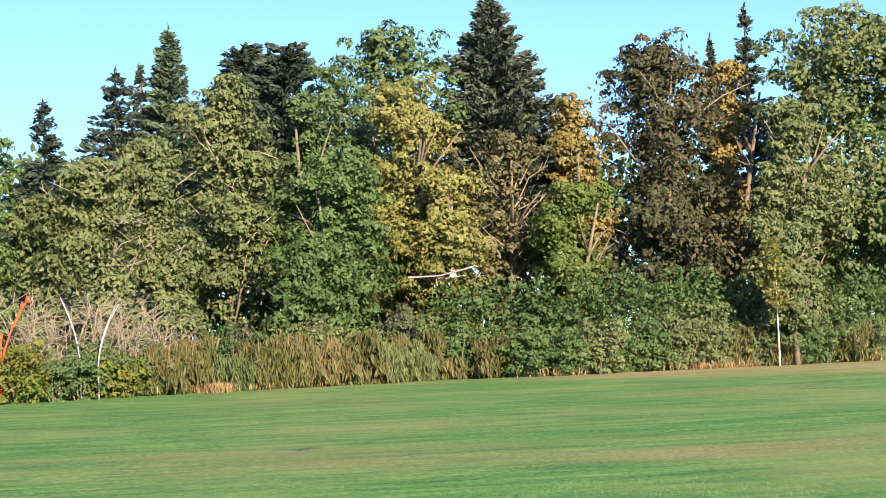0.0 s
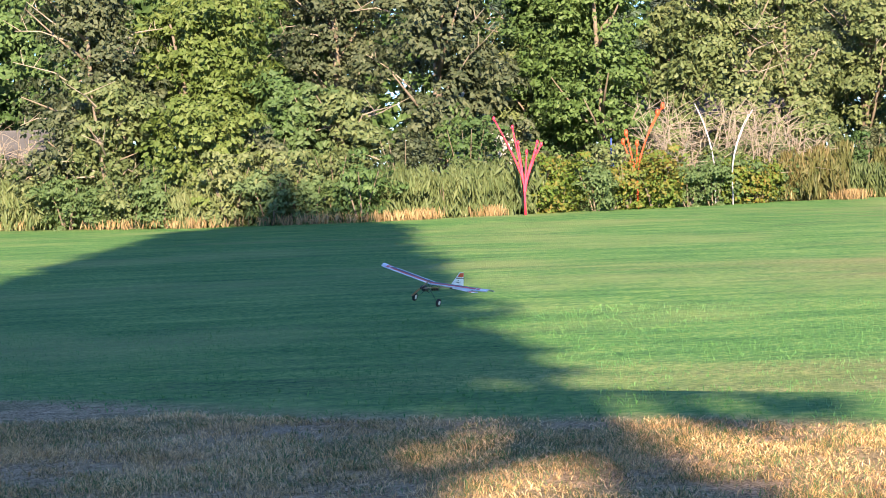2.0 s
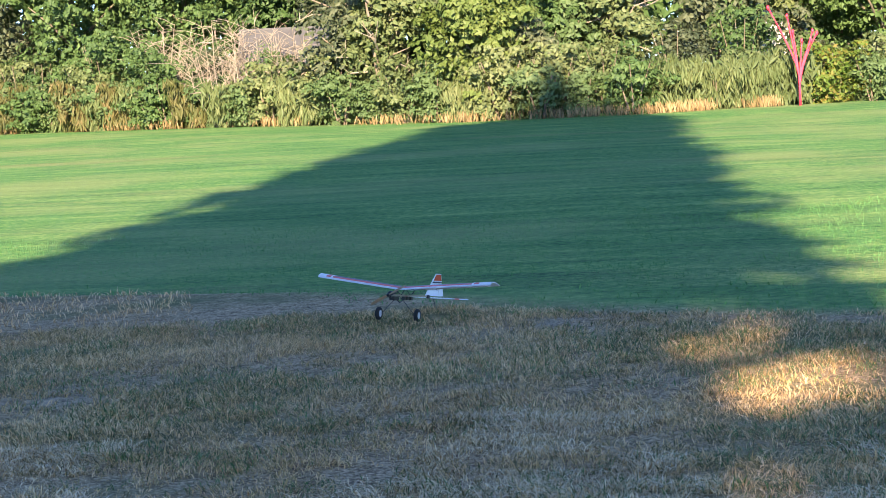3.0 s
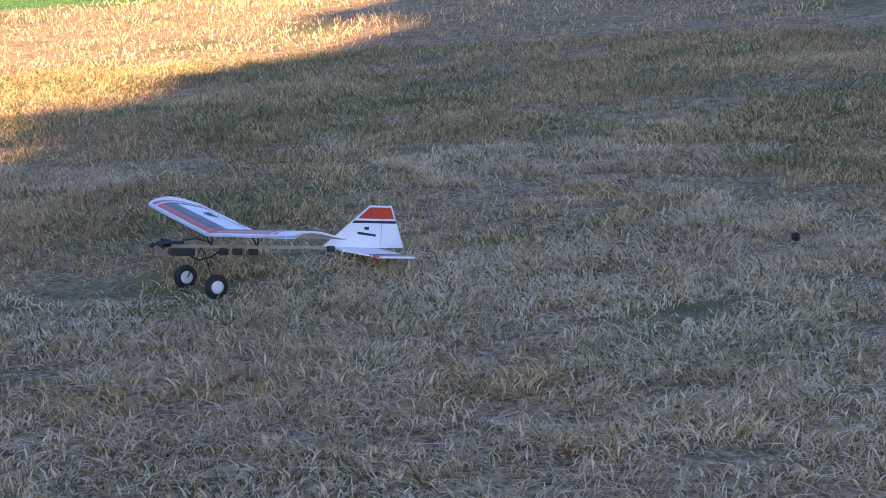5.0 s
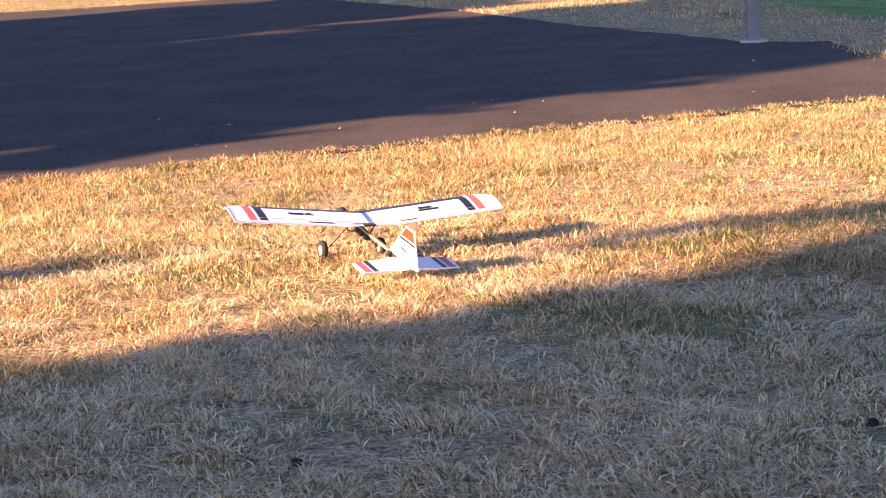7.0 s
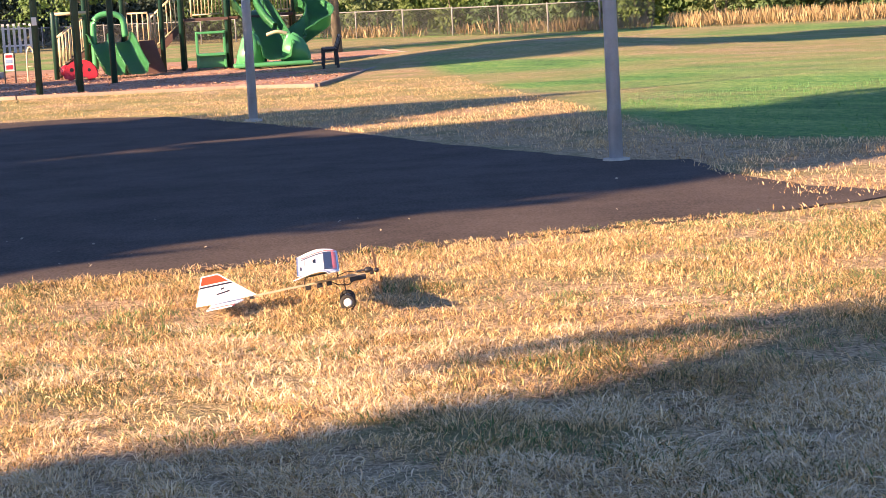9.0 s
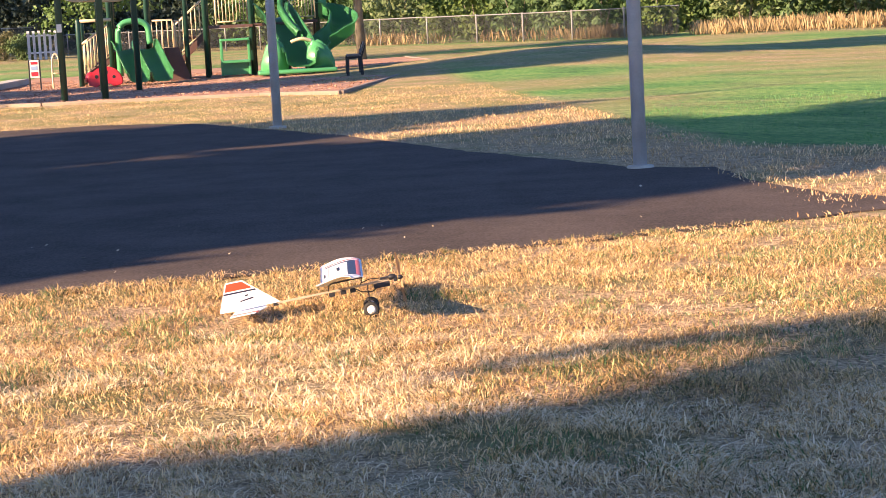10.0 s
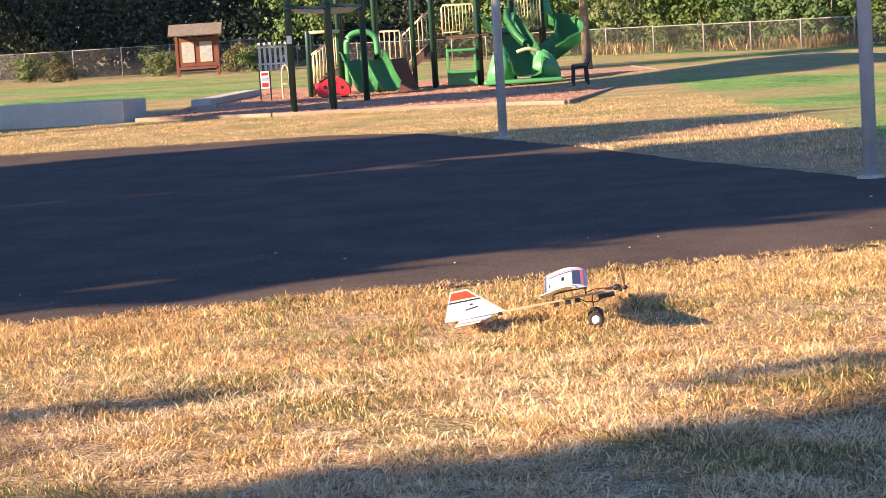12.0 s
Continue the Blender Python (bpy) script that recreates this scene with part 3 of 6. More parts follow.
def plant(line, step, kinds, back, rng, sizes=(0.85, 1.2), spread=1.0):
    """Copies of the given shrubs along a line, set back from it."""
    total = sum(math.hypot(b[0] - a[0], b[1] - a[1]) for a, b in zip(line, line[1:]))
    s = step * 0.5
    while s < total:
        x, y = along(line, s)
        r = math.hypot(x, y)
        k = 1 + (back + rng.uniform(-0.5, 0.5) * spread) / r
        x, y = x * k, y * k
        ob = kinds[int(rng.integers(len(kinds)))]
        c = copy_thing(ob, pose(x, y, float(rise(np.array(x), np.array(y))) - 0.05, 0, 0, rng.uniform(0, 360)) @ Matrix.Scale(rng.uniform(*sizes), 4))
        c.scale = [rng.uniform(*sizes)] * 3
        s += step * rng.uniform(0.75, 1.25)


EDGE_A = [(84, 100), (86, 92), (86, 80), (83, 64), (80, 54), (78, 45), (79, 37), (85.3, 32.6)]
EDGE_B = [(85.3, 32.6), (92, 26.5), (97, 23.0)]
EDGE_C = [(97, 23.0), (102, 18), (112, 10.4)]
EDGE_D = [(112, 10.4), (111, 2.4), (120, -7), (125, -15), (136, -28), (150, -48)]


def thicket():
    rng = np.random.default_rng(77)
    bramble = shrub(1, "deep", 1.7, 2.5, 2600, 0.12, "dark green bramble shrub at the lawn's edge")
    sallow = shrub(2, "olive", 1.8, 2.8, 2600, 0.12, "grey-green willowy shrub at the lawn's edge")
    bright = shrub(3, "green", 1.5, 2.2, 2400, 0.11, "mid-green leafy shrub at the lawn's edge")
    vine = shrub(4, "vine", 1.7, 2.7, 2600, 0.12, "green shrub with leaves turning yellow and red")
    weed = shrub(5, "weed", 1.6, 2.3, 3000, 0.075, "tall olive and rusty weeds at the lawn's edge", 4.2)
    reed = shrub(6, "olive", 1.5, 1.9, 2800, 0.065, "upright grey-green weeds at the lawn's edge", 4.5)
    tall = shrub(7, "olive", 2.4, 4.6, 4200, 0.14, "tall grey-green shrub among the trees")
    dusky = shrub(8, "dusk", 2.5, 5.0, 4200, 0.14, "tall dusky shrub among the trees")
    leafy_tall = shrub(9, "deep", 2.5, 5.4, 4400, 0.14, "tall dark green shrub among the trees")
    lime = shrub(10, "lime", 1.3, 1.9, 2000, 0.11, "light yellow-green shrub at the lawn's edge")
    russet = shrub(11, "russet", 1.3, 2.6, 2400, 0.11, "reddish-brown shrub at the lawn's edge")
    first = [bramble, sallow, bright, vine, weed, reed, tall, dusky, leafy_tall, lime, russet]
    plant(EDGE_A, 1.8, [reed, weed, reed, sallow, weed, bright, reed, sallow, bramble], 1.6, rng)
    plant(EDGE_A, 2.6, [sallow, bramble, bright, reed], 3.4, rng, (0.9, 1.25))
    plant(EDGE_A, 3.2, [tall, leafy_tall, dusky, sallow], 6.5, rng, (0.75, 1.05), 2)
    plant([(84, 100), (86, 92), (86, 80), (83, 66)], 1.5, [reed, bright, sallow, lime, weed], 2.4, rng, (0.9, 1.3))
    plant([(80, 112), (84, 100), (86, 92), (86, 80), (83, 66)], 1.8, [sallow, tall, leafy_tall, bright, tall], 4.8, rng, (0.8, 1.1), 2)
    plant(EDGE_B, 1.7, [vine, vine, vine, bright], 1.6, rng, (0.9, 1.1))
    plant(EDGE_B, 2.0, [vine, sallow], 3.3, rng, (0.9, 1.15))
    plant(EDGE_B, 3.0, [tall, dusky], 8.0, rng, (0.6, 0.85), 2)
    plant(EDGE_C, 1.4, [weed, weed, reed], 1.5, rng, (0.85, 1.1))
    plant(EDGE_C, 1.8, [weed, bramble, sallow], 3.0, rng, (0.9, 1.15))
    plant(EDGE_C, 2.8, [leafy_tall, tall, dusky], 6.5, rng, (0.7, 1.0), 2)
    plant(EDGE_D, 1.8, [bramble, weed, bright, sallow, weed, bramble], 1.6, rng)
    plant(EDGE_D, 2.2, [bramble, bright, sallow], 3.4, rng, (1.0, 1.4))
    plant([(4, 93), (15, 78), (40, 62)], 2.6, [lime, sallow, bright, bramble], 1.0, rng, (0.7, 1.1), 2)
    for ob, (x, y) in zip(first, ((92, 62), (100, 38), (108, 20), (96, 25.5), (104, 17.5), (84, 47), (116, 20), (120, 12), (112, 26), (83, 50), (83.0, 84.6))):
        ob.matrix_basis = pose(x, y, float(rise(np.array(x), np.array(y))) - 0.05)


thicket()


def straw_tufts():
    """Dry grass standing along the foot of the thicket and past the park's fence."""
    rng = np.random.default_rng(9)
    pts = []
    for line, back, n in ((EDGE_A, 0.5, 650), (EDGE_C, 0.5, 60), (EDGE_D, 0.5, 800), ([(16.5, 68), (24, 62), (40, 52)], 1.5, 3000), ([(6, 84), (16, 69)], 1.2, 400)):
        total = sum(math.hypot(b[0] - a[0], b[1] - a[1]) for a, b in zip(line, line[1:]))
        knots = rng.uniform(0, total, max(4, n // 45))
        for k in range(n):
            s = knots[int(rng.integers(len(knots)))] + rng.normal() * 1.2 if n < 2000 else rng.uniform(0, total)
            x, y = along(line, min(max(s, 0.01), total - 0.01))
            r = math.hypot(x, y)
            q = 1 + (back + rng.normal() * (0.35 if n < 2000 else 1.6)) / r
            pts.append((x * q, y * q))
    for x, y, n in ((98.2, 20.2, 160), (84.2, 33.6, 120), (81.5, 35.6, 120)):
        pts += [(x + rng.normal() * 0.35, y + rng.normal() * 0.35) for k in range(n)]
    p = np.array(pts)
    p = np.repeat(p, 3, 0) + rng.normal(size=(len(p) * 3, 2)) * 0.12
    z = rise(p[:, 0], p[:, 1])
    h = rng.uniform(0.15, 0.8, len(p))
    c = np.stack([p[:, 0], p[:, 1], z + h * 0.42], 1)
    w = np.tile([0.0, 0.0, 1.0], (len(p), 1)) + rng.normal(size=(len(p), 3)) * 0.12
    v, f = quads(c, 0.030, rng, 8.0, w)
    tagged(new("dry_grass", mesh_of("dry_grass", v, f, [LEAF["hay"]])), "tall dry straw-coloured grass along the field's edge", "grass", kind="stuff")


straw_tufts()


def bare_bush(x, y, high, wide, seed, count=22):
    rng = np.random.default_rng(seed)
    t = thing("bare_bush", pose(x, y, float(rise(np.array(x), np.array(y)))), "leafless grey-brown bush of thin pale twigs", "bush", "bare bushes")
    bm = bmesh.new()
    for k in range(count):
        a, q = rng.uniform(0, 6.28), rng.uniform(0.2, 1) * wide
        tip = Vector((q * math.cos(a), q * math.sin(a), high * rng.uniform(0.6, 1)))
        mid = Vector((tip.x * 0.7 + rng.normal() * 0.3, tip.y * 0.7 + rng.normal() * 0.3, tip.z * 0.5))
        tube(bm, [(0.35 * wide * math.cos(a), 0.35 * wide * math.sin(a), -0.1), mid, tip], 0.034, 5, 0.010)
        for j in range(13):
            f = rng.uniform(0.3, 1)
            s = Vector((0, 0, 0)).lerp(mid, min(1, f * 2)) if f < 0.5 else mid.lerp(tip, f * 2 - 1)
            e = s + Vector((rng.normal() * 0.7, rng.normal() * 0.7, rng.uniform(-0.1, 0.9)))
            tube(bm, [s, s.lerp(e, 0.5) + Vector((0, 0, 0.08)), e], 0.018, 4, 0.006)
    part("twig_mass", bm, BARE, t)


bare_bush(94.5, 27.8, 5.2, 2.6, 1, 30)
bare_bush(98.6, 25.2, 5.0, 2.0, 2, 26)
bare_bush(99.5, 23.4, 4.6, 1.6, 3, 18)
bare_bush(84.6, 62.6, 5.6, 2.6, 4, 34)
bare_bush(87.6, 68.8, 5.6, 2.2, 5, 30)
bare_bush(85.0, 59.4, 4.8, 1.7, 6, 22)
bare_bush(86.4, 66.2, 3.6, 1.6, 7, 20)

# ---- bent-reed sculptures ----
def painted(name, colour):
    return worn(name, colour, 0.4, 0.0, 3, 0.15, 0.05)


def reeds(name, x, y, stems, colour, words, knob=None, thick=0.055):
    """Curved painted tubes that fan out from one foot; stems: reach to the right, height, bow."""
    m = painted(name + "_paint", colour)
    t = thing(name, pose(x, y, float(rise(np.array(x), np.array(y)))), words, "sculpture", "reed sculptures")
    side = Vector((y, -x, 0)).normalized()
    for reach, high, bow in stems:
        bm = bmesh.new()
        pts = []
        for k in range(9):
            f = k / 8
            pts.append(side * (reach * (max(0.0, f - 0.28) / 0.72) ** (0.75 * bow)) + Vector((0, 0, high * (f ** 0.85))) + Vector((0, 0, -0.1)))
        tube(bm, pts, thick, 8, thick * 0.6)
        stem = part("stem", bm, m, t, smooth=True)
        if knob:
            bm = bmesh.new()
            bmesh.ops.create_icosphere(bm, subdivisions=2, radius=knob)
            for v in bm.verts:
                v.co = Vector((v.co.x, v.co.y, v.co.z * 1.7)) + pts[-1]
            part("knob", bm, m, stem, smooth=True)


reeds("red_sculpture", 84.2, 31.8, ((-1.25, 4.4, 1.5), (-0.45, 4.0, 1.3), (0.80, 3.2, 1.8), (0.15, 2.9, 1.4), (0.55, 2.9, 2.2), (-0.22, 3.3, 1.5), (0.62, 3.3, 1.4)), (0.78, 0.04, 0.09), "tall red bent-reed sculpture rising from the shrubs", 0.065)
reeds("orange_sculpture", 91.5, 28.9, ((1.30, 4.9, 1.9), (1.05, 4.6, 1.9), (-0.45, 3.7, 1.5), (-0.60, 3.3, 1.6), (0.05, 3.2, 1.4)), (0.80, 0.09, 0.03), "orange-red bent-reed sculpture with knobbed tips", 0.10)
reeds("white_sculpture", 94.6, 26.0, ((-0.85, 5.0, 2.2), (-0.70, 4.7, 2.4)), (0.42, 0.42, 0.48), "pale bent-tube sculpture above the shrubs", None, 0.038)
reeds("white_sculpture", 94.8, 25.2, ((1.05, 4.6, 2.2), (0.85, 4.4, 2.4)), (0.42, 0.42, 0.48), "pale bent-tube sculpture above the shrubs", None, 0.038)
reeds("blue_sculpture", 91.6, 30.2, ((0.05, 3.5, 1.2), (0.18, 3.2, 1.2)), (0.05, 0.10, 0.50), "small blue tube sculpture among the shrubs")

# ---- houses glimpsed behind the trees ----
def house(x, y, wide, deep, eave, ridge, turn, wall, roof, words):
    t = thing("house", pose(x, y, float(rise(np.array(x), np.array(y))), 0, 0, turn), words, "house", "houses behind the trees")
    wm, rm = worn("house_wall", wall, 0.8, 0, 0.6, 0.15, 0.2), worn("house_roof", roof, 0.9, 0, 1.2, 0.3, 0.5)
    bm = bmesh.new()
    box(bm, 0, 0, eave / 2 - 0.2, wide, deep, eave + 0.4)
    plate(bm, [(-deep / 2, eave - 0.01), (deep / 2, eave - 0.01), (0, ridge)], wide * 0.995, Matrix.Rotation(radians(90), 4, "Z"))
    part("wall", bm, wm, t)
    for s in (-1, 1):
        bm = bmesh.new()
        run = math.hypot(deep / 2 + 0.4, (ridge - eave) * (1 + 0.8 / deep))
        box(bm, 0, 0, 0, wide + 0.8, run, 0.16, 0.02, Matrix.Identity(4))
        part("roof", bm, rm, t, at=Matrix.Translation((0, s * (deep / 4 + 0.1), (eave + ridge) / 2 + 0.06)) @ Matrix.Rotation(-s * math.atan2(ridge - eave, deep / 2), 4, "X"))
    for k in (-1, 1):
        bm = bmesh.new()
        box(bm, k * wide * 0.25, -deep / 2 - 0.03, eave * 0.55, 1.5, 0.08, 1.2, 0.02)
        w = part("window", bm, HOUSE_TRIM, t)
        bm = bmesh.new()
        box(bm, k * wide * 0.25, -deep / 2 - 0.07, eave * 0.55, 1.3, 0.03, 1.0)
        part("pane", bm, PANE, w)


HOUSE_TRIM = worn("house_trim", (0.7, 0.69, 0.66), 0.6, 0, 2, 0.1, 0.0)
PANE = worn("window_glass", (0.03, 0.035, 0.045), 0.08, 0, 2, 0.2, 0.0)
house(118.5, 33.0, 9, 7, 3.6, 5.9, -74, (0.45, 0.37, 0.28), (0.15, 0.13, 0.12), "low tan house glimpsed behind bare bushes")
house(111.5, 43.6, 4, 5, 6.4, 7.6, -20, (0.72, 0.72, 0.74), (0.16, 0.15, 0.16), "white gabled house glimpsed between dark trees")
house(91.5, 62.5, 6.5, 6, 3.1, 4.9, -57, (0.45, 0.36, 0.26), (0.10, 0.10, 0.105), "low cream house with a grey-brown roof behind bare bushes")

# ---- unseen tall trees, placed behind and beside the camera to shade the grass ----
def shade_tree(s, p, low, high, radius, seed, tone="deep", leaves=7000, shape=None, sprays=(), gaps=()):
    """An unseen tall tree placed for its shadow, that far along the light's way and that far to its side, dense from
    low to high.
    """
    rng = np.random.default_rng(seed)
    x, y = AHEAD.x * s - AHEAD.y * p, AHEAD.y * s + AHEAD.x * p
    t = thing("tree", pose(x, y, 0), "tall dense dark green tree out of view, placed for its shade", "tree", "shade trees")
    bm = bmesh.new()
    tube(bm, [(0, 0, -0.3), (0, 0, high * 0.5), (0, 0, high * 0.93)], 0.45, 10, 0.1)
    part("trunk", bm, BARK, t, smooth=True)
    lobes = []
    levels = int((high - low) / 1.15)
    for k in range(levels):
        f = (k + 0.5) / levels
        h = low + (high - low) * f
        wide = radius * min(1.0, 0.65 + 1.0 * f, (1.0 - f) * 6 + 0.25)
        if shape:
            wide = float(np.interp(h, *shape))
        turn = rng.uniform(0, 6.28)
        for j in range(9):
            a = turn + j * 0.698 + rng.normal() * 0.1
            r = wide * rng.uniform(0.25, 0.31)
            q = wide * rng.uniform(0.68, 0.73)
            lobes.append((q * math.cos(a), q * math.sin(a), min(h, high - r * 0.6), r, min(r * 0.7, 1.3)))
        for j in range(4):
            a = turn + j * 1.571
            lobes.append((wide * 0.32 * math.cos(a), wide * 0.32 * math.sin(a), h, wide * 0.34, 1.1))
    lobes.append((0, 0, (low + high) / 2, radius * 0.3, (high - low) * 0.47))
    c = in_lobes(lobes, leaves, rng, 0.3)
    # holes in the crown that let the sun through: across the light, along it on the ground, and their sizes
    for gp, gs, rp, rs in gaps:
        across = p - AHEAD.y * c[:, 0] + AHEAD.x * c[:, 1]
        reach = s + AHEAD.x * c[:, 0] + AHEAD.y * c[:, 1] + c[:, 2] / math.tan(radians(LOW))
        c = c[((across - gp) / rp) ** 2 + ((reach - gs) / rs) ** 2 > 1]
    v, f = quads(c, 0.40, rng, 1.2)
    # lone sprays that stick out to the side, placed to shape the shadow's edge: reach, height, size
    for reach, h, r in sprays:
        q = Vector((-AHEAD.y * reach, AHEAD.x * reach, h))
        bm = bmesh.new()
        tube(bm, [(0, 0, h - 1.5), q * 0.5 + Vector((0, 0, h * 0.5 - 0.5)), q], 0.03, 5, 0.008)
        bough = part("bough", bm, BARK, t)
        n = int(40 + 500 * r * r)
        v2, f2 = quads(np.array(q) + rng.normal(size=(n, 3)) * r * (0.9, 0.9, 0.55), 0.085, rng, 1.3)
        part("leaf_spray", mesh_of("leaf_spray", v2, f2, [LEAF[tone]]), None, bough)
    part("crown", mesh_of("crown", v, f, [LEAF[tone]]), None, t)


shade_tree(-25.0, 3.0, 7.6, 43.6, 5.3, 21, leaves=26000, shape=((7.6, 9.9, 10.5, 11.1, 12.2, 12.7, 13.8, 16.0, 38.5, 40.6, 41.4, 43.6), (4.25, 4.05, 4.0, 3.92, 3.82, 3.55, 3.5, 5.3, 5.3, 3.4, 1.2, 0.6)), sprays=((4.15, 10.8, 0.06), (4.07, 11.0, 0.08), (3.97, 11.2, 0.09), (3.88, 11.45, 0.10), (3.84, 11.8, 0.10), (3.78, 12.2, 0.10), (3.5, 12.5, 0.12), (5.55, 9.80, 0.06), (5.52, 9.95, 0.07), (5.45, 10.1, 0.06), (4.75, 9.62, 0.11), (-2.44, 12.6, 0.45), (-2.85, 11.7, 0.4), (-4.0, 14.0, 0.25), (-4.4, 13.0, 0.22), (-4.35, 12.5, 0.22), (-3.5, 12.90, 0.10), (-3.45, 13.28, 0.06), (-2.5, 13.3, 0.3), (-2.8, 13.1, 0.22), (-2.75, 12.6, 0.2), (-3.3, 10.4, 0.5), (-3.5, 11.1, 0.5), (-3.2, 12.05, 0.3), (-3.4, 14.2, 0.4), (-2.7, 14.2, 0.4), (-3.0, 12.55, 0.10), (-4.1, 13.4, 0.14)), gaps=((-0.5, 11.2, 0.40, 0.8), (-0.8, 9.9, 0.45, 0.65),))
# Sparse tree added to break the shadow's near edge into sun flecks.
shade_tree(-24.0, -1.3, 8.6, 15.4, 1.9, 29, leaves=190, gaps=((-0.5, 11.2, 0.40, 0.8), (-0.8, 9.9, 0.45, 0.65), (-2.7, 10.4, 1.2, 1.9)))
shade_tree(-15.0, 16.5, 2.5, 17.0, 4.4, 22, leaves=9000, shape=((2.5, 9.0, 10.4, 11.8, 16.0, 17.0), (4.75, 4.7, 4.4, 3.4, 3.2, 1.0)))
shade_tree(-17.0, 24.6, 2.2, 12.3, 3.9, 23, leaves=7000, shape=((2.2, 9.4, 10.4, 12.3), (4.0, 3.9, 2.8, 0.5)))
# Two more added: one shades a far lawn band, one the concrete wall.
shade_tree(-15.0, 39.5, 11.0, 21.5, 3.0, 24, leaves=3500)
shade_tree(-15.0, 44.6, 2.5, 11.8, 3.7, 25, leaves=4500)
# Unseen trees with high crowns, added only to keep the fenced woods dark.
shade_tree(-16.0, 102.0, 18.5, 34.0, 7.5, 27, "dusk")
shade_tree(-12.0, 116.0, 17.0, 34.0, 8.0, 28, "dusk")
shade_tree(-10.0, 131.0, 15.0, 34.0, 8.0, 30, "dusk")


def far_woods():
    """The deep green mass behind the single trees, all along the field."""
    rng = np.random.default_rng(31)
    lobes = []
    for turn in np.arange(-34, 112, 0.9):
        a = radians(turn)
        for row in range(2):
            d = (140 if turn < 10 else 112 if turn < 34 else 134 if turn < 62 else 162) + row * 7 + rng.uniform(-3, 3)
            x, y = d * math.sin(a), d * math.cos(a)
            r = rng.uniform(2.2, 3.4)
            top = rng.uniform(15.0, 20.0) if 44 < turn < 71 else rng.uniform(14.5, 18.0) if turn >= 71 else rng.uniform(6.5, 11.0)
            lobes.append((x, y, top * 0.45, r, top * 0.5))
            lobes.append((x + rng.normal(), y + rng.normal(), top * 0.75, r * 0.7, top * 0.3))
    c = in_lobes(lobes, 120000, rng, 0.45)
    c = c[c[:, 2] > -0.6]
    v, f = quads(c, 0.38, rng, 1.2)
    tagged(new("far_woods", mesh_of("far_woods", v, f, [LEAF["deep"]])), "dense dark green woods behind the field's trees", "woods", kind="stuff")


far_woods()


def mass(name, line, back, low, high, wide, count, size, tone, words, seed):
    """A deep bank of foliage along a line."""
    rng = np.random.default_rng(seed)
    total = sum(math.hypot(b[0] - a[0], b[1] - a[1]) for a, b in zip(line, line[1:]))
    lobes = []
    for s in np.arange(0.5, total - 0.5, 1.3):
        x, y = along(line, s)
        k = 1 + (back + rng.uniform(-1.2, 1.2)) / math.hypot(x, y)
        top = rng.uniform(low, high)
        lobes.append((x * k, y * k, top * 0.5, wide * rng.uniform(0.7, 1.2), top * 0.5))
        lobes.append((x * k + rng.normal() * 0.6, y * k, top * 0.85, wide * 0.6, top * 0.22))
    c = in_lobes(lobes, count, rng, 0.5)
    c = c[c[:, 2] > -0.4]
    v, f = quads(c, size, rng, 1.2)
    tagged(new(name, mesh_of(name, v, f, [LEAF[tone]])), words, "woods", kind="stuff")


PARK_WOODS = [(0.5, 104.5), (6, 96), (16, 82), (42, 64)]
# These two banks take the dark needle tone to colour in the woods' shade.
mass("undergrowth", [(-50, 130), (-22, 119.5), (-8, 114), (2, 102)], 2.2, 6.0, 9.0, 2.2, 70000, 0.11, "dark", "dark evergreen undergrowth behind the park's fence, its shade put into the leaf tone", 54)
mass("undergrowth", [(-50, 130), (-22, 119.5), (-8, 114), (2, 102)], 6.5, 8.0, 11.0, 3.0, 22000, 0.24, "dark", "dark evergreen woods behind the park's fence, their shade put into the leaf tone", 55)
mass("undergrowth", PARK_WOODS, 3.0, 3.0, 5.5, 1.7, 52000, 0.12, "deep", "dark green undergrowth behind the park's fence", 51)
mass("undergrowth", PARK_WOODS, 7.0, 5.0, 8.0, 2.4, 52000, 0.20, "dusk", "dusky woods behind the park's fence", 52)
mass("undergrowth", EDGE_D, 6.5, 3.5, 5.5, 1.8, 26000, 0.14, "deep", "dark green undergrowth behind the brambles", 53)


def sapling(x, y):
    z = float(rise(np.array(x), np.array(y)))
    t = thing("sapling", pose(x, y, z), "slender pale-stemmed sapling with a thin olive crown", "tree")
    bm = bmesh.new()
    tube(bm, [(0, 0, -0.2), (0.02, 0, 1.5), (0.0, 0.03, 3.4), (-0.05, 0, 5.6)], 0.06, 8, 0.02)
    part("trunk", bm, HOUSE_TRIM, t, "pale slim trunk", True)
    rng = np.random.default_rng(61)
    c = in_lobes([(0, 0, 4.0, 0.7, 0.9), (0.3, 0.2, 5.0, 0.8, 1.1), (-0.4, 0, 5.8, 0.7, 1.0), (0.1, 0.3, 6.8, 0.6, 1.1)], 1500, rng, 0.3)
    v, f = quads(c, 0.10, rng, 1.3)
    part("crown", mesh_of("crown", v, f, [LEAF["yellow"]]), None, t)


sapling(119.6, -8.6)


# ---- the play court's poles ----
GALV = worn("galvanised_steel", (0.50, 0.50, 0.51), 0.5, 0.15, 5, 0.2, 0.1)
CONCRETE = worn("concrete", (0.46, 0.43, 0.38), 0.9, 0, 1.2, 0.25, 0.4)


KERB = worn("kerb_concrete", (0.26, 0.20, 0.155), 0.9, 0, 1.2, 0.3, 0.3)


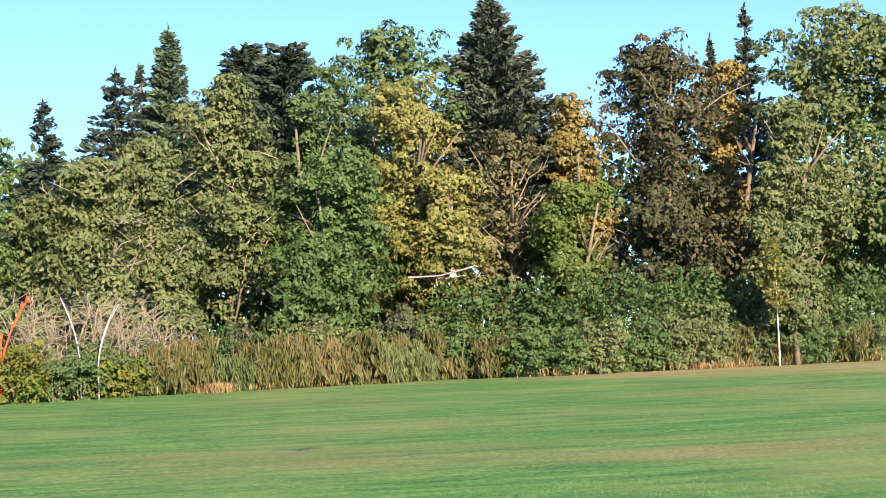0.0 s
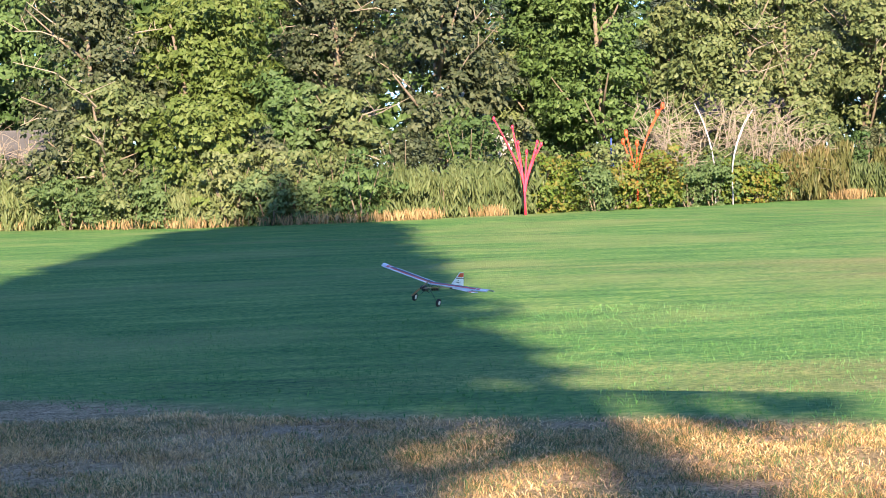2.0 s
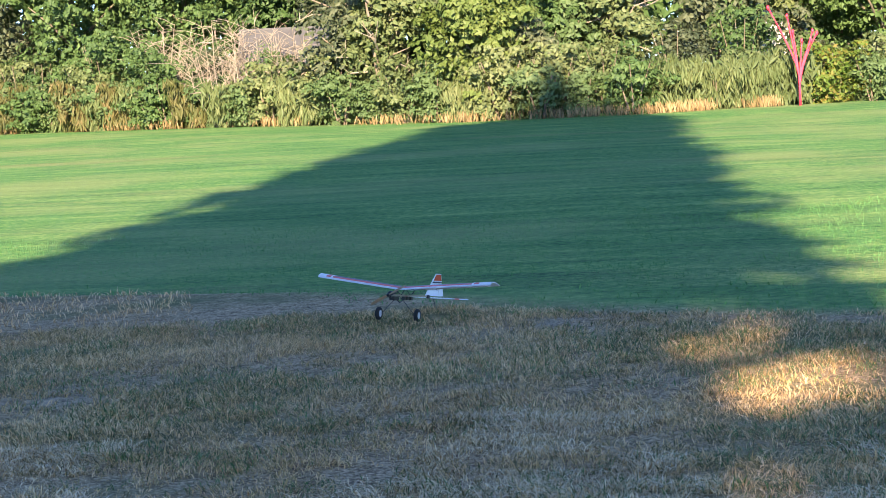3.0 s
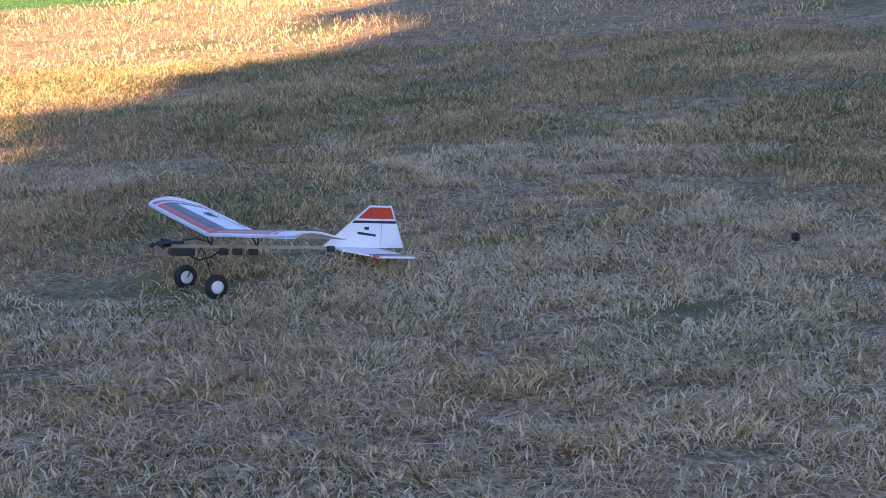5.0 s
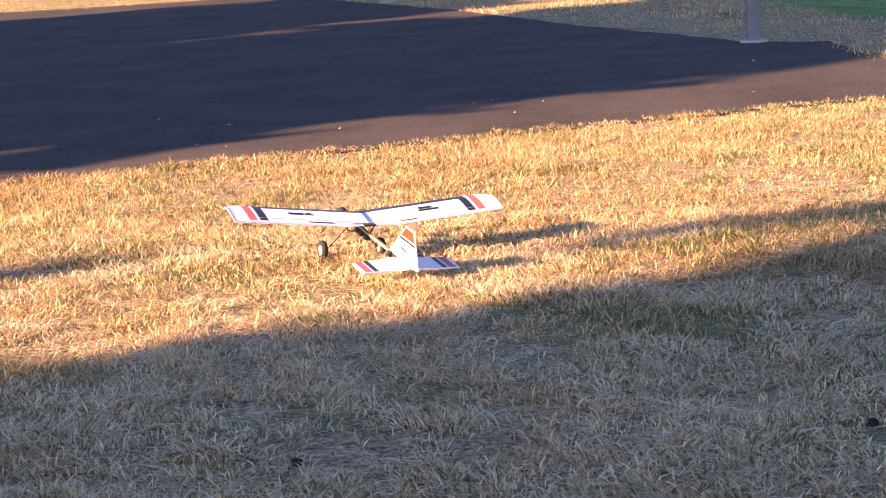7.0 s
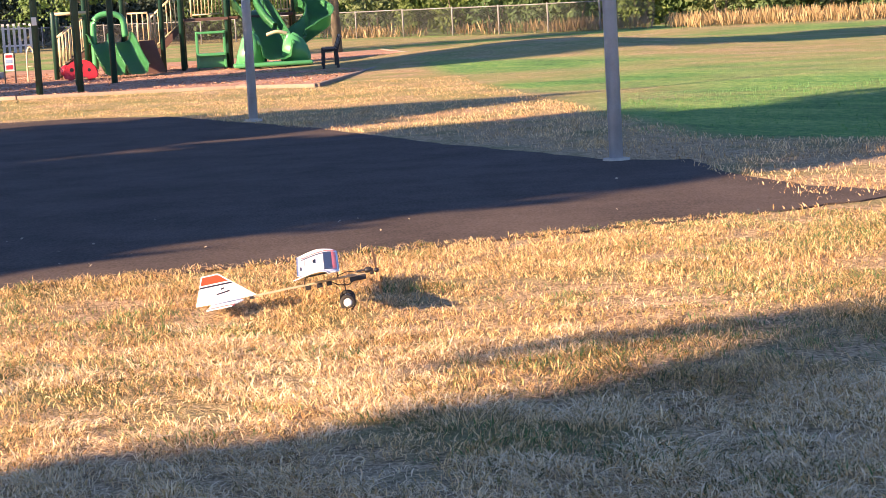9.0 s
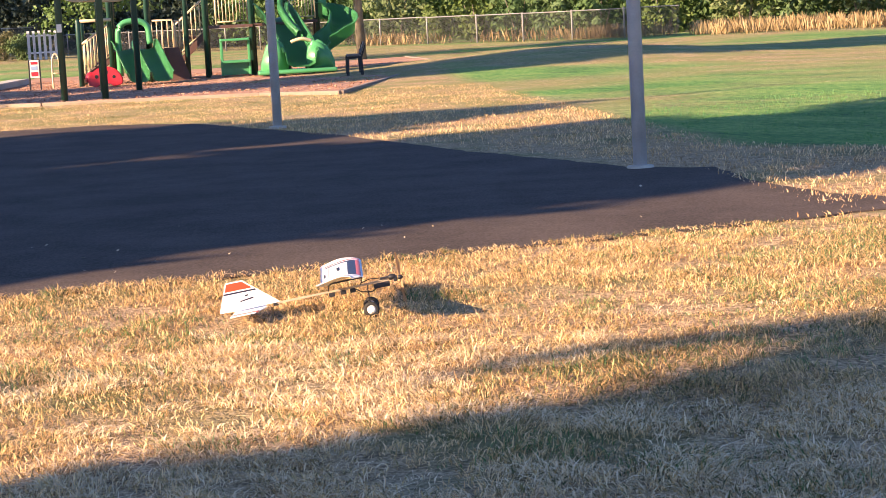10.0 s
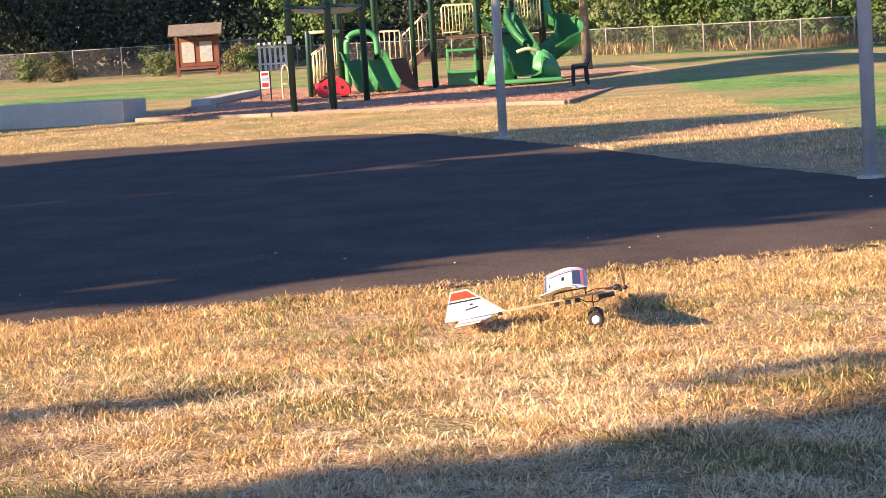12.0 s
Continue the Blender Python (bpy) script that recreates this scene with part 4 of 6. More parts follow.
def court_pole(x, y):
    t = thing("pole", pose(x, y, 0.02), "galvanised steel pole at the court's edge", "pole", "court poles")
    bm = bmesh.new()
    lathe(bm, [(0.062, -0.15), (0.062, 3.4), (0.055, 3.42), (0.020, 3.44)], 24)
    part("shaft", bm, GALV, t, smooth=True)
    bm = bmesh.new()
    lathe(bm, [(0.13, -0.05), (0.12, 0.010), (0.064, 0.016)], 20)
    part("footing", bm, CONCRETE, t)


court_pole(0.92, 27.8)
court_pole(3.78, 17.75)

# ---- the playground ----
CHIPS = worn("wood_chips", (0.40, 0.215, 0.14), 0.95, 0, 1.5, 0.5, 0.9)
CHIP = leafy("chip_wood", ((0.20, 0.09, 0.055), (0.40, 0.21, 0.135), (0.62, 0.38, 0.26)), 0.0, 0.9, 0.5, 1.0)
GREEN = worn("green_plastic", (0.055, 0.29, 0.115), 0.32, 0, 1.2, 0.15, 0.03)
POST = worn("dark_green_paint", (0.008, 0.050, 0.034), 0.4, 0, 3, 0.2, 0.03)
BEIGE = worn("beige_paint", (0.55, 0.44, 0.28), 0.45, 0, 3, 0.12, 0.03)
BROWN = worn("brown_coated_deck", (0.10, 0.050, 0.040), 0.6, 0, 6, 0.25, 0.1)
SCARLET = worn("red_plastic", (0.62, 0.03, 0.045), 0.38, 0, 2, 0.12, 0.03)
CEDAR = worn("red_stained_cedar", (0.155, 0.048, 0.027), 0.75, 0, 2.5, 0.3, 0.3)
SHAKE = worn("weathered_shakes", (0.17, 0.145, 0.12), 0.9, 0, 5, 0.35, 0.5)
# Notice paper in a darker copy, with the kiosk front's shade in its colour.
SHADED_POSTER = worn("shaded_poster", (0.40, 0.36, 0.30), 0.7, 0, 5, 0.3, 0.0)
PAPER = worn("notice_paper", (0.72, 0.70, 0.64), 0.8, 0, 6, 0.08, 0.0)


def chip_bed():
    rng = np.random.default_rng(3)
    ring = [(-6.2, 42.4), (-3.2, 40.4), (1.0, 39.0), (2.45, 37.6), (6.3, 53.5), (6.0, 61), (-5, 61), (-5.6, 50)]
    bm = bmesh.new()
    top = [bm.verts.new((x, y, 0.055)) for x, y in ring]
    f = bm.faces.new(top)
    bmesh.ops.triangulate(bm, faces=[f])
    bmesh.ops.subdivide_edges(bm, edges=bm.edges[:], cuts=8, use_grid_fill=True)
    for v in bm.verts:
        v.co.z += 0.05 * noise.noise(v.co * 0.7)
    tagged(new("chip_bed", from_bm("chip_bed", bm, CHIPS)), "playground bed of reddish-brown wood chips", "playground surface", kind="structure")
    kerb = thing("kerb", pose(0, 0, 0), "low pale concrete kerb round the chip bed", "kerb", kind="structure")
    pts = ring[:6]
    for a, b in zip(pts, pts[1:]):
        d = Vector((b[0] - a[0], b[1] - a[1], 0))
        n = max(1, int(d.length / 2.4))
        for k in range(n):
            c = Vector((*a, 0)) + d * ((k + 0.5) / n)
            bm = bmesh.new()
            box(bm, 0, 0, 0.035, d.length / n - 0.02, 0.11, 0.09, 0.015)
            part("kerbstone", bm, KERB, kerb, at=Matrix.Translation(c) @ Matrix.Rotation(math.atan2(d.y, d.x), 4, "Z"))
    # loose chips give the bed its grain
    p = rng.uniform((-6, 38), (6, 56), (20000, 2))
    keep = (p[:, 0] < 2.5 + (p[:, 1] - 37.8) * 0.245) & (p[:, 1] > 39.3 - 0.35 * p[:, 0]) & (p[:, 0] > -5.8)
    p = p[keep]
    v, f2 = quads(np.c_[p, rng.uniform(0.058, 0.075, len(p))], 0.013, rng, 1.8, None, 0.8)
    tagged(new("wood_chips", mesh_of("wood_chips", v, f2, [CHIP])), "scattered reddish-brown wood chips", "wood chips", kind="stuff")


chip_bed()


def bars(t, name, a, b, low, high, count, lean=0.0, mat=None, r=0.016):
    """A railing of upright bars between two points; lean: how far its right end stands higher."""
    mat = mat or BEIGE
    a, b = Vector(a), Vector(b)
    bm = bmesh.new()
    up = Vector((0, 0, 1))
    tube(bm, [a + up * low, a + up * (high - 0.06), a.lerp(b, 0.03) + up * (high + lean * 0.03), a.lerp(b, 0.97) + up * (high + lean * 0.97), b + up * (high + lean - 0.06), b + up * (low + lean)], r * 1.5, 8)
    tube(bm, [a + up * (low + 0.05), b + up * (low + lean + 0.05)], r * 1.2, 6)
    rail = part(name, bm, mat, t, smooth=True)
    for k in range(1, count):
        f = k / count
        bm = bmesh.new()
        p = a.lerp(b, f)
        tube(bm, [p + up * (low + 0.05 + lean * f), p + up * (high + lean * f)], r, 6)
        part("bar", bm, mat, rail, smooth=True)


def sweep(bm, path, section, widths=None):
    """A shell swept along a path; section: rows of (side, up)."""
    rings = []
    pts = [Vector(p) for p in path]
    for i, p in enumerate(pts):
        way = (pts[min(i + 1, len(pts) - 1)] - pts[max(i - 1, 0)])
        flat = Vector((way.x, way.y, 0)).normalized()
        side = Vector((flat.y, -flat.x, 0))
        up = side.cross(way.normalized())
        w = widths[i] if widths else 1.0
        rings.append([bm.verts.new(p + side * (s * w) + up * h) for s, h in section])
    for a, b in zip(rings, rings[1:]):
        for k in range(len(section) - 1):
            bm.faces.new((a[k], a[k + 1], b[k + 1], b[k]))
    bmesh.ops.solidify(bm, geom=bm.faces[:], thickness=0.03)
    bmesh.ops.recalc_face_normals(bm, faces=bm.faces)


TROUGH = [(-0.36, 0.30), (-0.33, 0.32), (-0.30, 0.28), (-0.27, 0.06), (-0.15, 0.0), (0.15, 0.0), (0.27, 0.06), (0.30, 0.28), (0.33, 0.32), (0.36, 0.30)]


def glide(points, n=14):
    """A smooth curve through points."""
    p = [Vector(q) for q in points]
    p = [2 * p[0] - p[1]] + p + [2 * p[-1] - p[-2]]
    out = []
    for i in range(1, len(p) - 2):
        for k in range(n):
            f = k / n
            a, b, c, d = p[i - 1], p[i], p[i + 1], p[i + 2]
            out.append(0.5 * (2 * b + (c - a) * f + (2 * a - 5 * b + 4 * c - d) * f * f + (3 * b - a - 3 * c + d) * f ** 3))
    return out + [p[-2]]


def play_structure():
    t = thing("play_structure", pose(0, 0, 0.05), "green and beige playground climbing structure with slides on wood chips", "playground")
    for x, y, h in ((-2.25, 50.4, 3.2), (-1.35, 50.6, 3.2), (-2.25, 51.6, 3.2), (-1.35, 51.7, 3.2), (-0.42, 51.0, 3.1), (0.06, 51.0, 3.3), (0.10, 52.6, 3.3), (1.20, 51.2, 3.3), (1.28, 52.7, 3.3), (2.12, 52.3, 3.4), (2.92, 52.4, 3.4), (2.12, 53.4, 3.4), (2.92, 53.5, 3.4), (-3.0, 50.2, 1.62), (-3.0, 51.6, 1.62)):
        bm = bmesh.new()
        lathe(bm, [(0.062, -0.2), (0.062, h - 0.04), (0.055, h - 0.01), (0.02, h + 0.01)], 14)
        part("post", bm, POST, t, "dark green steel post", True, pose(x, y, 0))
    for x0, x1, y0, y1, z in ((-2.25, -1.35, 50.4, 51.7, 0.80), (0.06, 1.24, 51.1, 52.6, 1.28), (1.24, 2.12, 51.4, 53.3, 1.28), (2.12, 2.92, 52.3, 53.4, 1.30), (-0.42, 0.06, 51.6, 52.6, 1.05)):
        bm = bmesh.new()
        box(bm, (x0 + x1) / 2, (y0 + y1) / 2, z - 0.03, x1 - x0, y1 - y0, 0.07, 0.01)
        part("deck", bm, BROWN, t, "brown coated deck")
    # stairs with beige railings
    for x0, z0, x1, z1, y0, y1, n in ((-3.0, 0.12, -2.25, 0.78, 50.4, 51.4, 4), (-0.72, 0.28, 0.08, 1.24, 51.5, 52.4, 5)):
        for k in range(n):
            f = (k + 0.5) / n
            bm = bmesh.new()
            box(bm, x0 + (x1 - x0) * f, (y0 + y1) / 2, z0 + (z1 - z0) * f, (x1 - x0) / n + 0.04, y1 - y0, 0.05, 0.008)
            part("stair_tread", bm, BROWN, t)
        for y in (y0, y1):
            bm = bmesh.new()
            plate(bm, [(x0 - 0.03, z0 - 0.10), (x0 - 0.03, z0 + 0.06), (x1, z1 + 0.04), (x1, z1 - 0.22)], 0.04, Matrix.Translation((0, y, 0)))
            part("stringer", bm, BROWN, t)
    bars(t, "railing", (-2.97, 50.38, 0), (-2.28, 50.38, 0), 0.20, 1.02, 8, 0.46)
    bars(t, "railing", (-2.97, 51.45, 0), (-2.28, 51.45, 0), 0.20, 1.02, 8, 0.46)
    bars(t, "railing", (-0.70, 51.48, 0), (0.04, 51.48, 0), 0.52, 1.36, 7, 0.62)
    bars(t, "railing", (-0.70, 52.42, 0), (0.04, 52.42, 0), 0.52, 1.36, 7, 0.62)
    bars(t, "barrier", (0.34, 52.0, 0), (1.14, 52.0, 0), 1.32, 2.06, 9)
    bars(t, "barrier", (2.22, 52.28, 0), (2.86, 52.28, 0), 1.34, 2.10, 8)
    bars(t, "barrier", (-1.28, 51.7, 0), (-0.75, 51.7, 0), 0.75, 1.50, 4)
    bars(t, "hand_loop", (-0.70, 51.2, 0), (-0.58, 51.2, 0), 0.60, 1.46, 1)
    bm = bmesh.new()
    tube(bm, [(-3.05, 50.2, 1.58), (-2.2, 50.2, 1.58)], 0.04, 8)
    part("crossbar", bm, BEIGE, t, smooth=True)
    # the double slide with its arched hood
    for x in (-1.72, -1.18):
        bm = bmesh.new()
        sweep(bm, glide([(x - 0.28, 50.5, 0.82), (x - 0.2, 50.15, 0.78), (x, 49.3, 0.34), (x + 0.14, 48.7, 0.10), (x + 0.18, 48.35, 0.08)]), [(s * 0.82, h * 0.75) for s, h in TROUGH])
        part("slide", bm, GREEN, t, "bright green plastic slide", True)
    bm = bmesh.new()
    arch = glide([(-2.06, 50.3, 0.2), (-2.06, 50.3, 0.85), (-2.02, 50.3, 1.38), (-1.70, 50.3, 1.52), (-1.36, 50.3, 1.40), (-1.30, 50.3, 0.95)], 8)
    tube(bm, arch, 0.075, 8)
    part("slide_hood", bm, GREEN, t, "green arched slide hood", True)
    # climbing wall
    bm = bmesh.new()
    plate(bm, [(-0.98, 0.82), (-0.62, 0.82), (-0.36, 0.02), (-0.86, 0.02)], 0.08, Matrix.Translation((0, 50.5, 0)))
    part("climbing_wall", bm, BROWN, t, "dark brown climbing ramp")
    # bench-like panel under the deck
    for z, d in ((0.92, 0.06), (0.38, 0.07)):
        bm = bmesh.new()
        box(bm, 0.76, 51.0, z, 0.72, 0.34, d, 0.02)
        part("shelf", bm, GREEN, t)
    for x in (0.42, 1.10):
        bm = bmesh.new()
        box(bm, x, 51.0, 0.50, 0.07, 0.10, 0.92, 0.02)
        part("panel_side", bm, GREEN, t)
    bm = bmesh.new()
    box(bm, 0.76, 51.05, 0.20, 0.72, 0.05, 0.30, 0.015)
    part("panel", bm, GREEN, t)
    # the moulded wave slide
    bm = bmesh.new()
    sweep(bm, glide([(1.72, 52.2, 1.40), (1.80, 51.6, 1.32), (2.05, 50.7, 0.85), (2.24, 49.9, 0.42), (2.30, 49.2, 0.20)]), [(s * 1.25, h * 1.25) for s, h in TROUGH])
    part("slide", bm, GREEN, t, "bright green moulded slide", True)
    for pts in ([(1.30, 0.02), (1.36, 0.35), (1.52, 0.82), (1.68, 0.94), (1.86, 0.86), (1.98, 0.50), (2.02, 0.20), (1.98, 0.02)], [(2.40, 0.04), (2.44, 0.42), (2.52, 0.74), (2.68, 0.86), (2.92, 0.74), (3.10, 0.42), (3.14, 0.12), (3.10, 0.04)]):
        bm = bmesh.new()
        plate(bm, pts, 0.55, Matrix.Translation((0, 49.7, 0)))
        bmesh.ops.bevel(bm, geom=bm.edges[:], offset=0.07, segments=3, affect="EDGES")
        part("slide_flank", bm, GREEN, t, "green moulded plastic flank", True)
    bm = bmesh.new()
    box(bm, 2.2, 49.5, 0.10, 1.9, 0.9, 0.10, 0.04)
    part("slide_base", bm, GREEN, t, smooth=True)
    bm = bmesh.new()
    sweep(bm, glide([(1.98, 51.6, 1.75), (1.95, 51.2, 1.55), (2.10, 50.7, 1.20), (2.32, 50.3, 0.92)]), [(-0.07, 0.0), (-0.06, 0.16), (0.06, 0.16), (0.07, 0.0)])
    part("slide_wall", bm, GREEN, t, smooth=True)
    bm = bmesh.new()
    tube(bm, glide([(2.1, 49.8, 0.80), (2.35, 49.75, 0.86), (2.62, 49.8, 0.80)], 6), 0.045, 8)
    part("grab_bar", bm, BEIGE, t, smooth=True)
    # the curling slide
    bm = bmesh.new()
    curl = glide([(2.85, 52.7, 1.36), (3.20, 52.6, 1.28), (3.52, 52.2, 1.08), (3.50, 51.6, 0.84), (3.18, 51.2, 0.62), (2.86, 50.9, 0.42), (2.72, 50.5, 0.30)])
    sweep(bm, curl, [(s * 1.05, h * 1.25) for s, h in TROUGH])
    part("spiral_slide", bm, GREEN, t, "bright green curling slide", True)
    bm = bmesh.new()
    plate(bm, [(2.86, 1.30), (2.84, 1.98), (2.92, 2.12), (3.06, 2.10), (3.16, 1.86), (3.18, 1.30)], 0.5, Matrix.Translation((0, 52.6, 0)))
    bmesh.ops.bevel(bm, geom=bm.edges[:], offset=0.06, segments=3, affect="EDGES")
    part("slide_hood", bm, GREEN, t, smooth=True)
    bm = bmesh.new()
    tube(bm, [(2.6, 49.9, -0.1), (2.6, 49.9, 0.2)], 0.05, 8)
    part("footing", bm, BLACK_STEEL, t)


BLACK_STEEL = worn("black_steel", (0.02, 0.02, 0.022), 0.5, 0.3, 6, 0.3, 0.1)
play_structure()


def overhead_climber():
    t = thing("overhead_climber", pose(0, 0, 0.04), "dark green overhead climbing frame with wavy hand rungs", "climbing frame")
    tops = []
    for x, y in ((-2.81, 41.0), (-2.02, 41.2), (-1.46, 44.9), (-2.22, 44.7)):
        bm = bmesh.new()
        lathe(bm, [(0.068, -0.2), (0.068, 2.86), (0.06, 2.90), (0.02, 2.92)], 14)
        part("post", bm, POST, t, smooth=True, at=pose(x, y, 0))
    for x, y in ((-2.81, 41.0), (-2.02, 41.2)):
        bm = bmesh.new()
        lathe(bm, [(0.085, 2.02), (0.085, 2.14)], 14)
        part("collar", bm, POST, t, smooth=True, at=pose(x, y, 0))
    for a, b in (((-2.02, 41.2, 2.10), (-1.46, 44.9, 2.10)), ((-2.81, 41.0, 2.10), (-2.22, 44.7, 2.10))):
        bm = bmesh.new()
        tube(bm, [a, b], 0.035, 8)
        part("side_rail", bm, POST, t, smooth=True)
    for k in range(9):
        f = (k + 0.5) / 9
        bm = bmesh.new()
        a = Vector((-2.81, 41.0, 2.08)).lerp(Vector((-2.22, 44.7, 2.08)), f)
        b = Vector((-2.02, 41.2, 2.08)).lerp(Vector((-1.46, 44.9, 2.08)), f)
        tube(bm, glide([a, a.lerp(b, 0.3) - Vector((0, 0, 0.10)), a.lerp(b, 0.7) - Vector((0, 0, 0.10)), b], 5), 0.018, 6)
        part("rung", bm, BEIGE, t, smooth=True)
    bm = bmesh.new()
    box(bm, -2.81, 40.92, 1.46, 0.10, 0.02, 0.16, 0.006)
    part("notice_plate", bm, PAPER, t)


overhead_climber()


def rider():
    t = thing("spring_rider", pose(-2.34, 48.5, 0.06), "red plastic beetle-shaped spring rider on wood chips", "playground toy")
    dome = [(0.40 * math.cos(a), 0.12 + 0.36 * math.sin(a)) for a in (math.pi * k / 12 for k in range(13))] + [(-0.36, 0.05), (-0.20, 0.02), (-0.12, 0.10), (0.10, 0.10), (0.18, 0.02), (0.36, 0.05)]
    for s in (-1, 1):
        bm = bmesh.new()
        plate(bm, dome, 0.05, Matrix.Translation((0, s * 0.17, 0)))
        bmesh.ops.bevel(bm, geom=bm.edges[:], offset=0.012, segments=2, affect="EDGES")
        side = part("side_panel", bm, SCARLET, t, "red beetle-shaped side panel")
        for x, z, r in ((-0.20, 0.26, 0.045), (0.02, 0.36, 0.05), (0.20, 0.24, 0.04), (-0.02, 0.18, 0.035)):
            bm = bmesh.new()
            lathe(bm, [(r, -0.004), (r * 0.95, 0.004)], 14, "Y", (x, s * 0.197, z))
            part("spot", bm, BLACK_STEEL, side, "dark round spot")
    bm = bmesh.new()
    box(bm, 0.02, 0, 0.30, 0.42, 0.29, 0.05, 0.02)
    part("seat", bm, SCARLET, t, smooth=True)
    bm = bmesh.new()
    bmesh.ops.create_uvsphere(bm, u_segments=16, v_segments=10, radius=0.15)
    for v in bm.verts:
        v.co = Vector((v.co.x * 0.9 - 0.34, v.co.y * 1.05, v.co.z * 0.95 + 0.24))
    part("head", bm, SCARLET, t, "rounded red head", True)
    bm = bmesh.new()
    tube(bm, [(-0.22, -0.24, 0.50), (-0.22, 0.24, 0.50)], 0.018, 8)
    part("handlebar", bm, BLACK_STEEL, t, smooth=True)
    for x in (-0.22, 0.24):
        bm = bmesh.new()
        tube(bm, [(x + 0.07 * math.cos(k * 0.7), 0.07 * math.sin(k * 0.7), -0.06 + k * 0.006) for k in range(36)], 0.014, 6)
        part("spring", bm, BLACK_STEEL, t, "dark coil spring", True)


rider()


def small_sign():
    t = thing("sign", pose(-4.05, 49.5, 0.0), "small coloured playground notice on two dark posts", "sign")
    for s in (-1, 1):
        bm = bmesh.new()
        box(bm, s * 0.125, 0, 0.36, 0.035, 0.035, 0.84, 0.004)
        part("post", bm, BLACK_STEEL, t)
    bm = bmesh.new()
    box(bm, 0, -0.005, 0.56, 0.22, 0.02, 0.42, 0.005)
    board = part("board", bm, PAPER, t)
    for z, h, mat in ((0.70, 0.06, SCARLET), (0.58, 0.09, CREST), (0.44, 0.10, SCARLET)):
        bm = bmesh.new()
        box(bm, 0.0, -0.018, z, 0.16, 0.006, h)
        part("print", bm, mat, board)


CREST = worn("faded_blue_print", (0.25, 0.36, 0.52), 0.7, 0, 8, 0.3, 0.0)
small_sign()


def arch_bar(x, y):
    t = thing("arch_bar", pose(x, y, 0), "beige steel arch set in the ground beside the playground", "arch bar", "arch bars")
    bm = bmesh.new()
    tube(bm, glide([(-0.09, 0, -0.1), (-0.09, 0, 0.6), (-0.06, 0, 0.82), (0, 0, 0.88), (0.06, 0, 0.82), (0.09, 0, 0.6), (0.09, 0, -0.1)], 6), 0.024, 8)
    part("bar", bm, BEIGE, t, smooth=True)
    bm = bmesh.new()
    tube(bm, [(-0.09, 0, 0.42), (0.09, 0, 0.42)], 0.018, 8)
    part("crossbar", bm, BEIGE, t, smooth=True)


arch_bar(-3.58, 50.0)


def bench(x, y, turn):
    t = thing("park_bench", pose(x, y, 0.06, 0, 0, turn), "dark slatted park bench seen from its end", "bench")
    for s in (-1, 1):
        bm = bmesh.new()
        plate(bm, [(-0.20, 0), (-0.14, 0), (-0.12, 0.38), (0.10, 0.40), (0.12, 0), (0.19, 0), (0.17, 0.40), (0.27, 0.72), (0.21, 0.74), (0.12, 0.46), (-0.18, 0.44)], 0.05, Matrix.Translation((0, s * 0.75, 0)))
        part("side_frame", bm, BLACK_STEEL, t)
    for k in range(5):
        bm = bmesh.new()
        box(bm, -0.14 + k * 0.065, 0, 0.455, 0.05, 1.7, 0.03, 0.006)
        part("seat_slat", bm, SHAKE, t)
    for k in range(4):
        bm = bmesh.new()
        box(bm, 0.155 + k * 0.026, 0, 0.52 + k * 0.065, 0.03, 1.7, 0.065, 0.006)
        part("back_slat", bm, SHAKE, t)


bench(3.38, 46.6, -3)


def seat_wall(name, a, b, thick, high, words):
    t = thing(name, pose((a[0] + b[0]) / 2, (a[1] + b[1]) / 2, -0.05, 0, 0, math.degrees(math.atan2(b[1] - a[1], b[0] - a[0]))), words, "concrete wall", "concrete walls")
    d = math.hypot(b[0] - a[0], b[1] - a[1])
    n = max(1, round(d / 3.6))
    for k in range(n):
        bm = bmesh.new()
        box(bm, -d / 2 + d * (k + 0.5) / n, 0, high / 2, d / n - 0.012, thick, high, 0.02)
        part("block", bm, CONCRETE, t)


seat_wall("concrete_wall", (-6.35, 43.4), (-15.5, 46.4), 1.1, 0.50, "long low weathered concrete wall beside the path")
seat_wall("concrete_wall", (-5.55, 48.7), (-4.9, 55.0), 0.5, 0.26, "short low pale concrete wall at the chip bed")


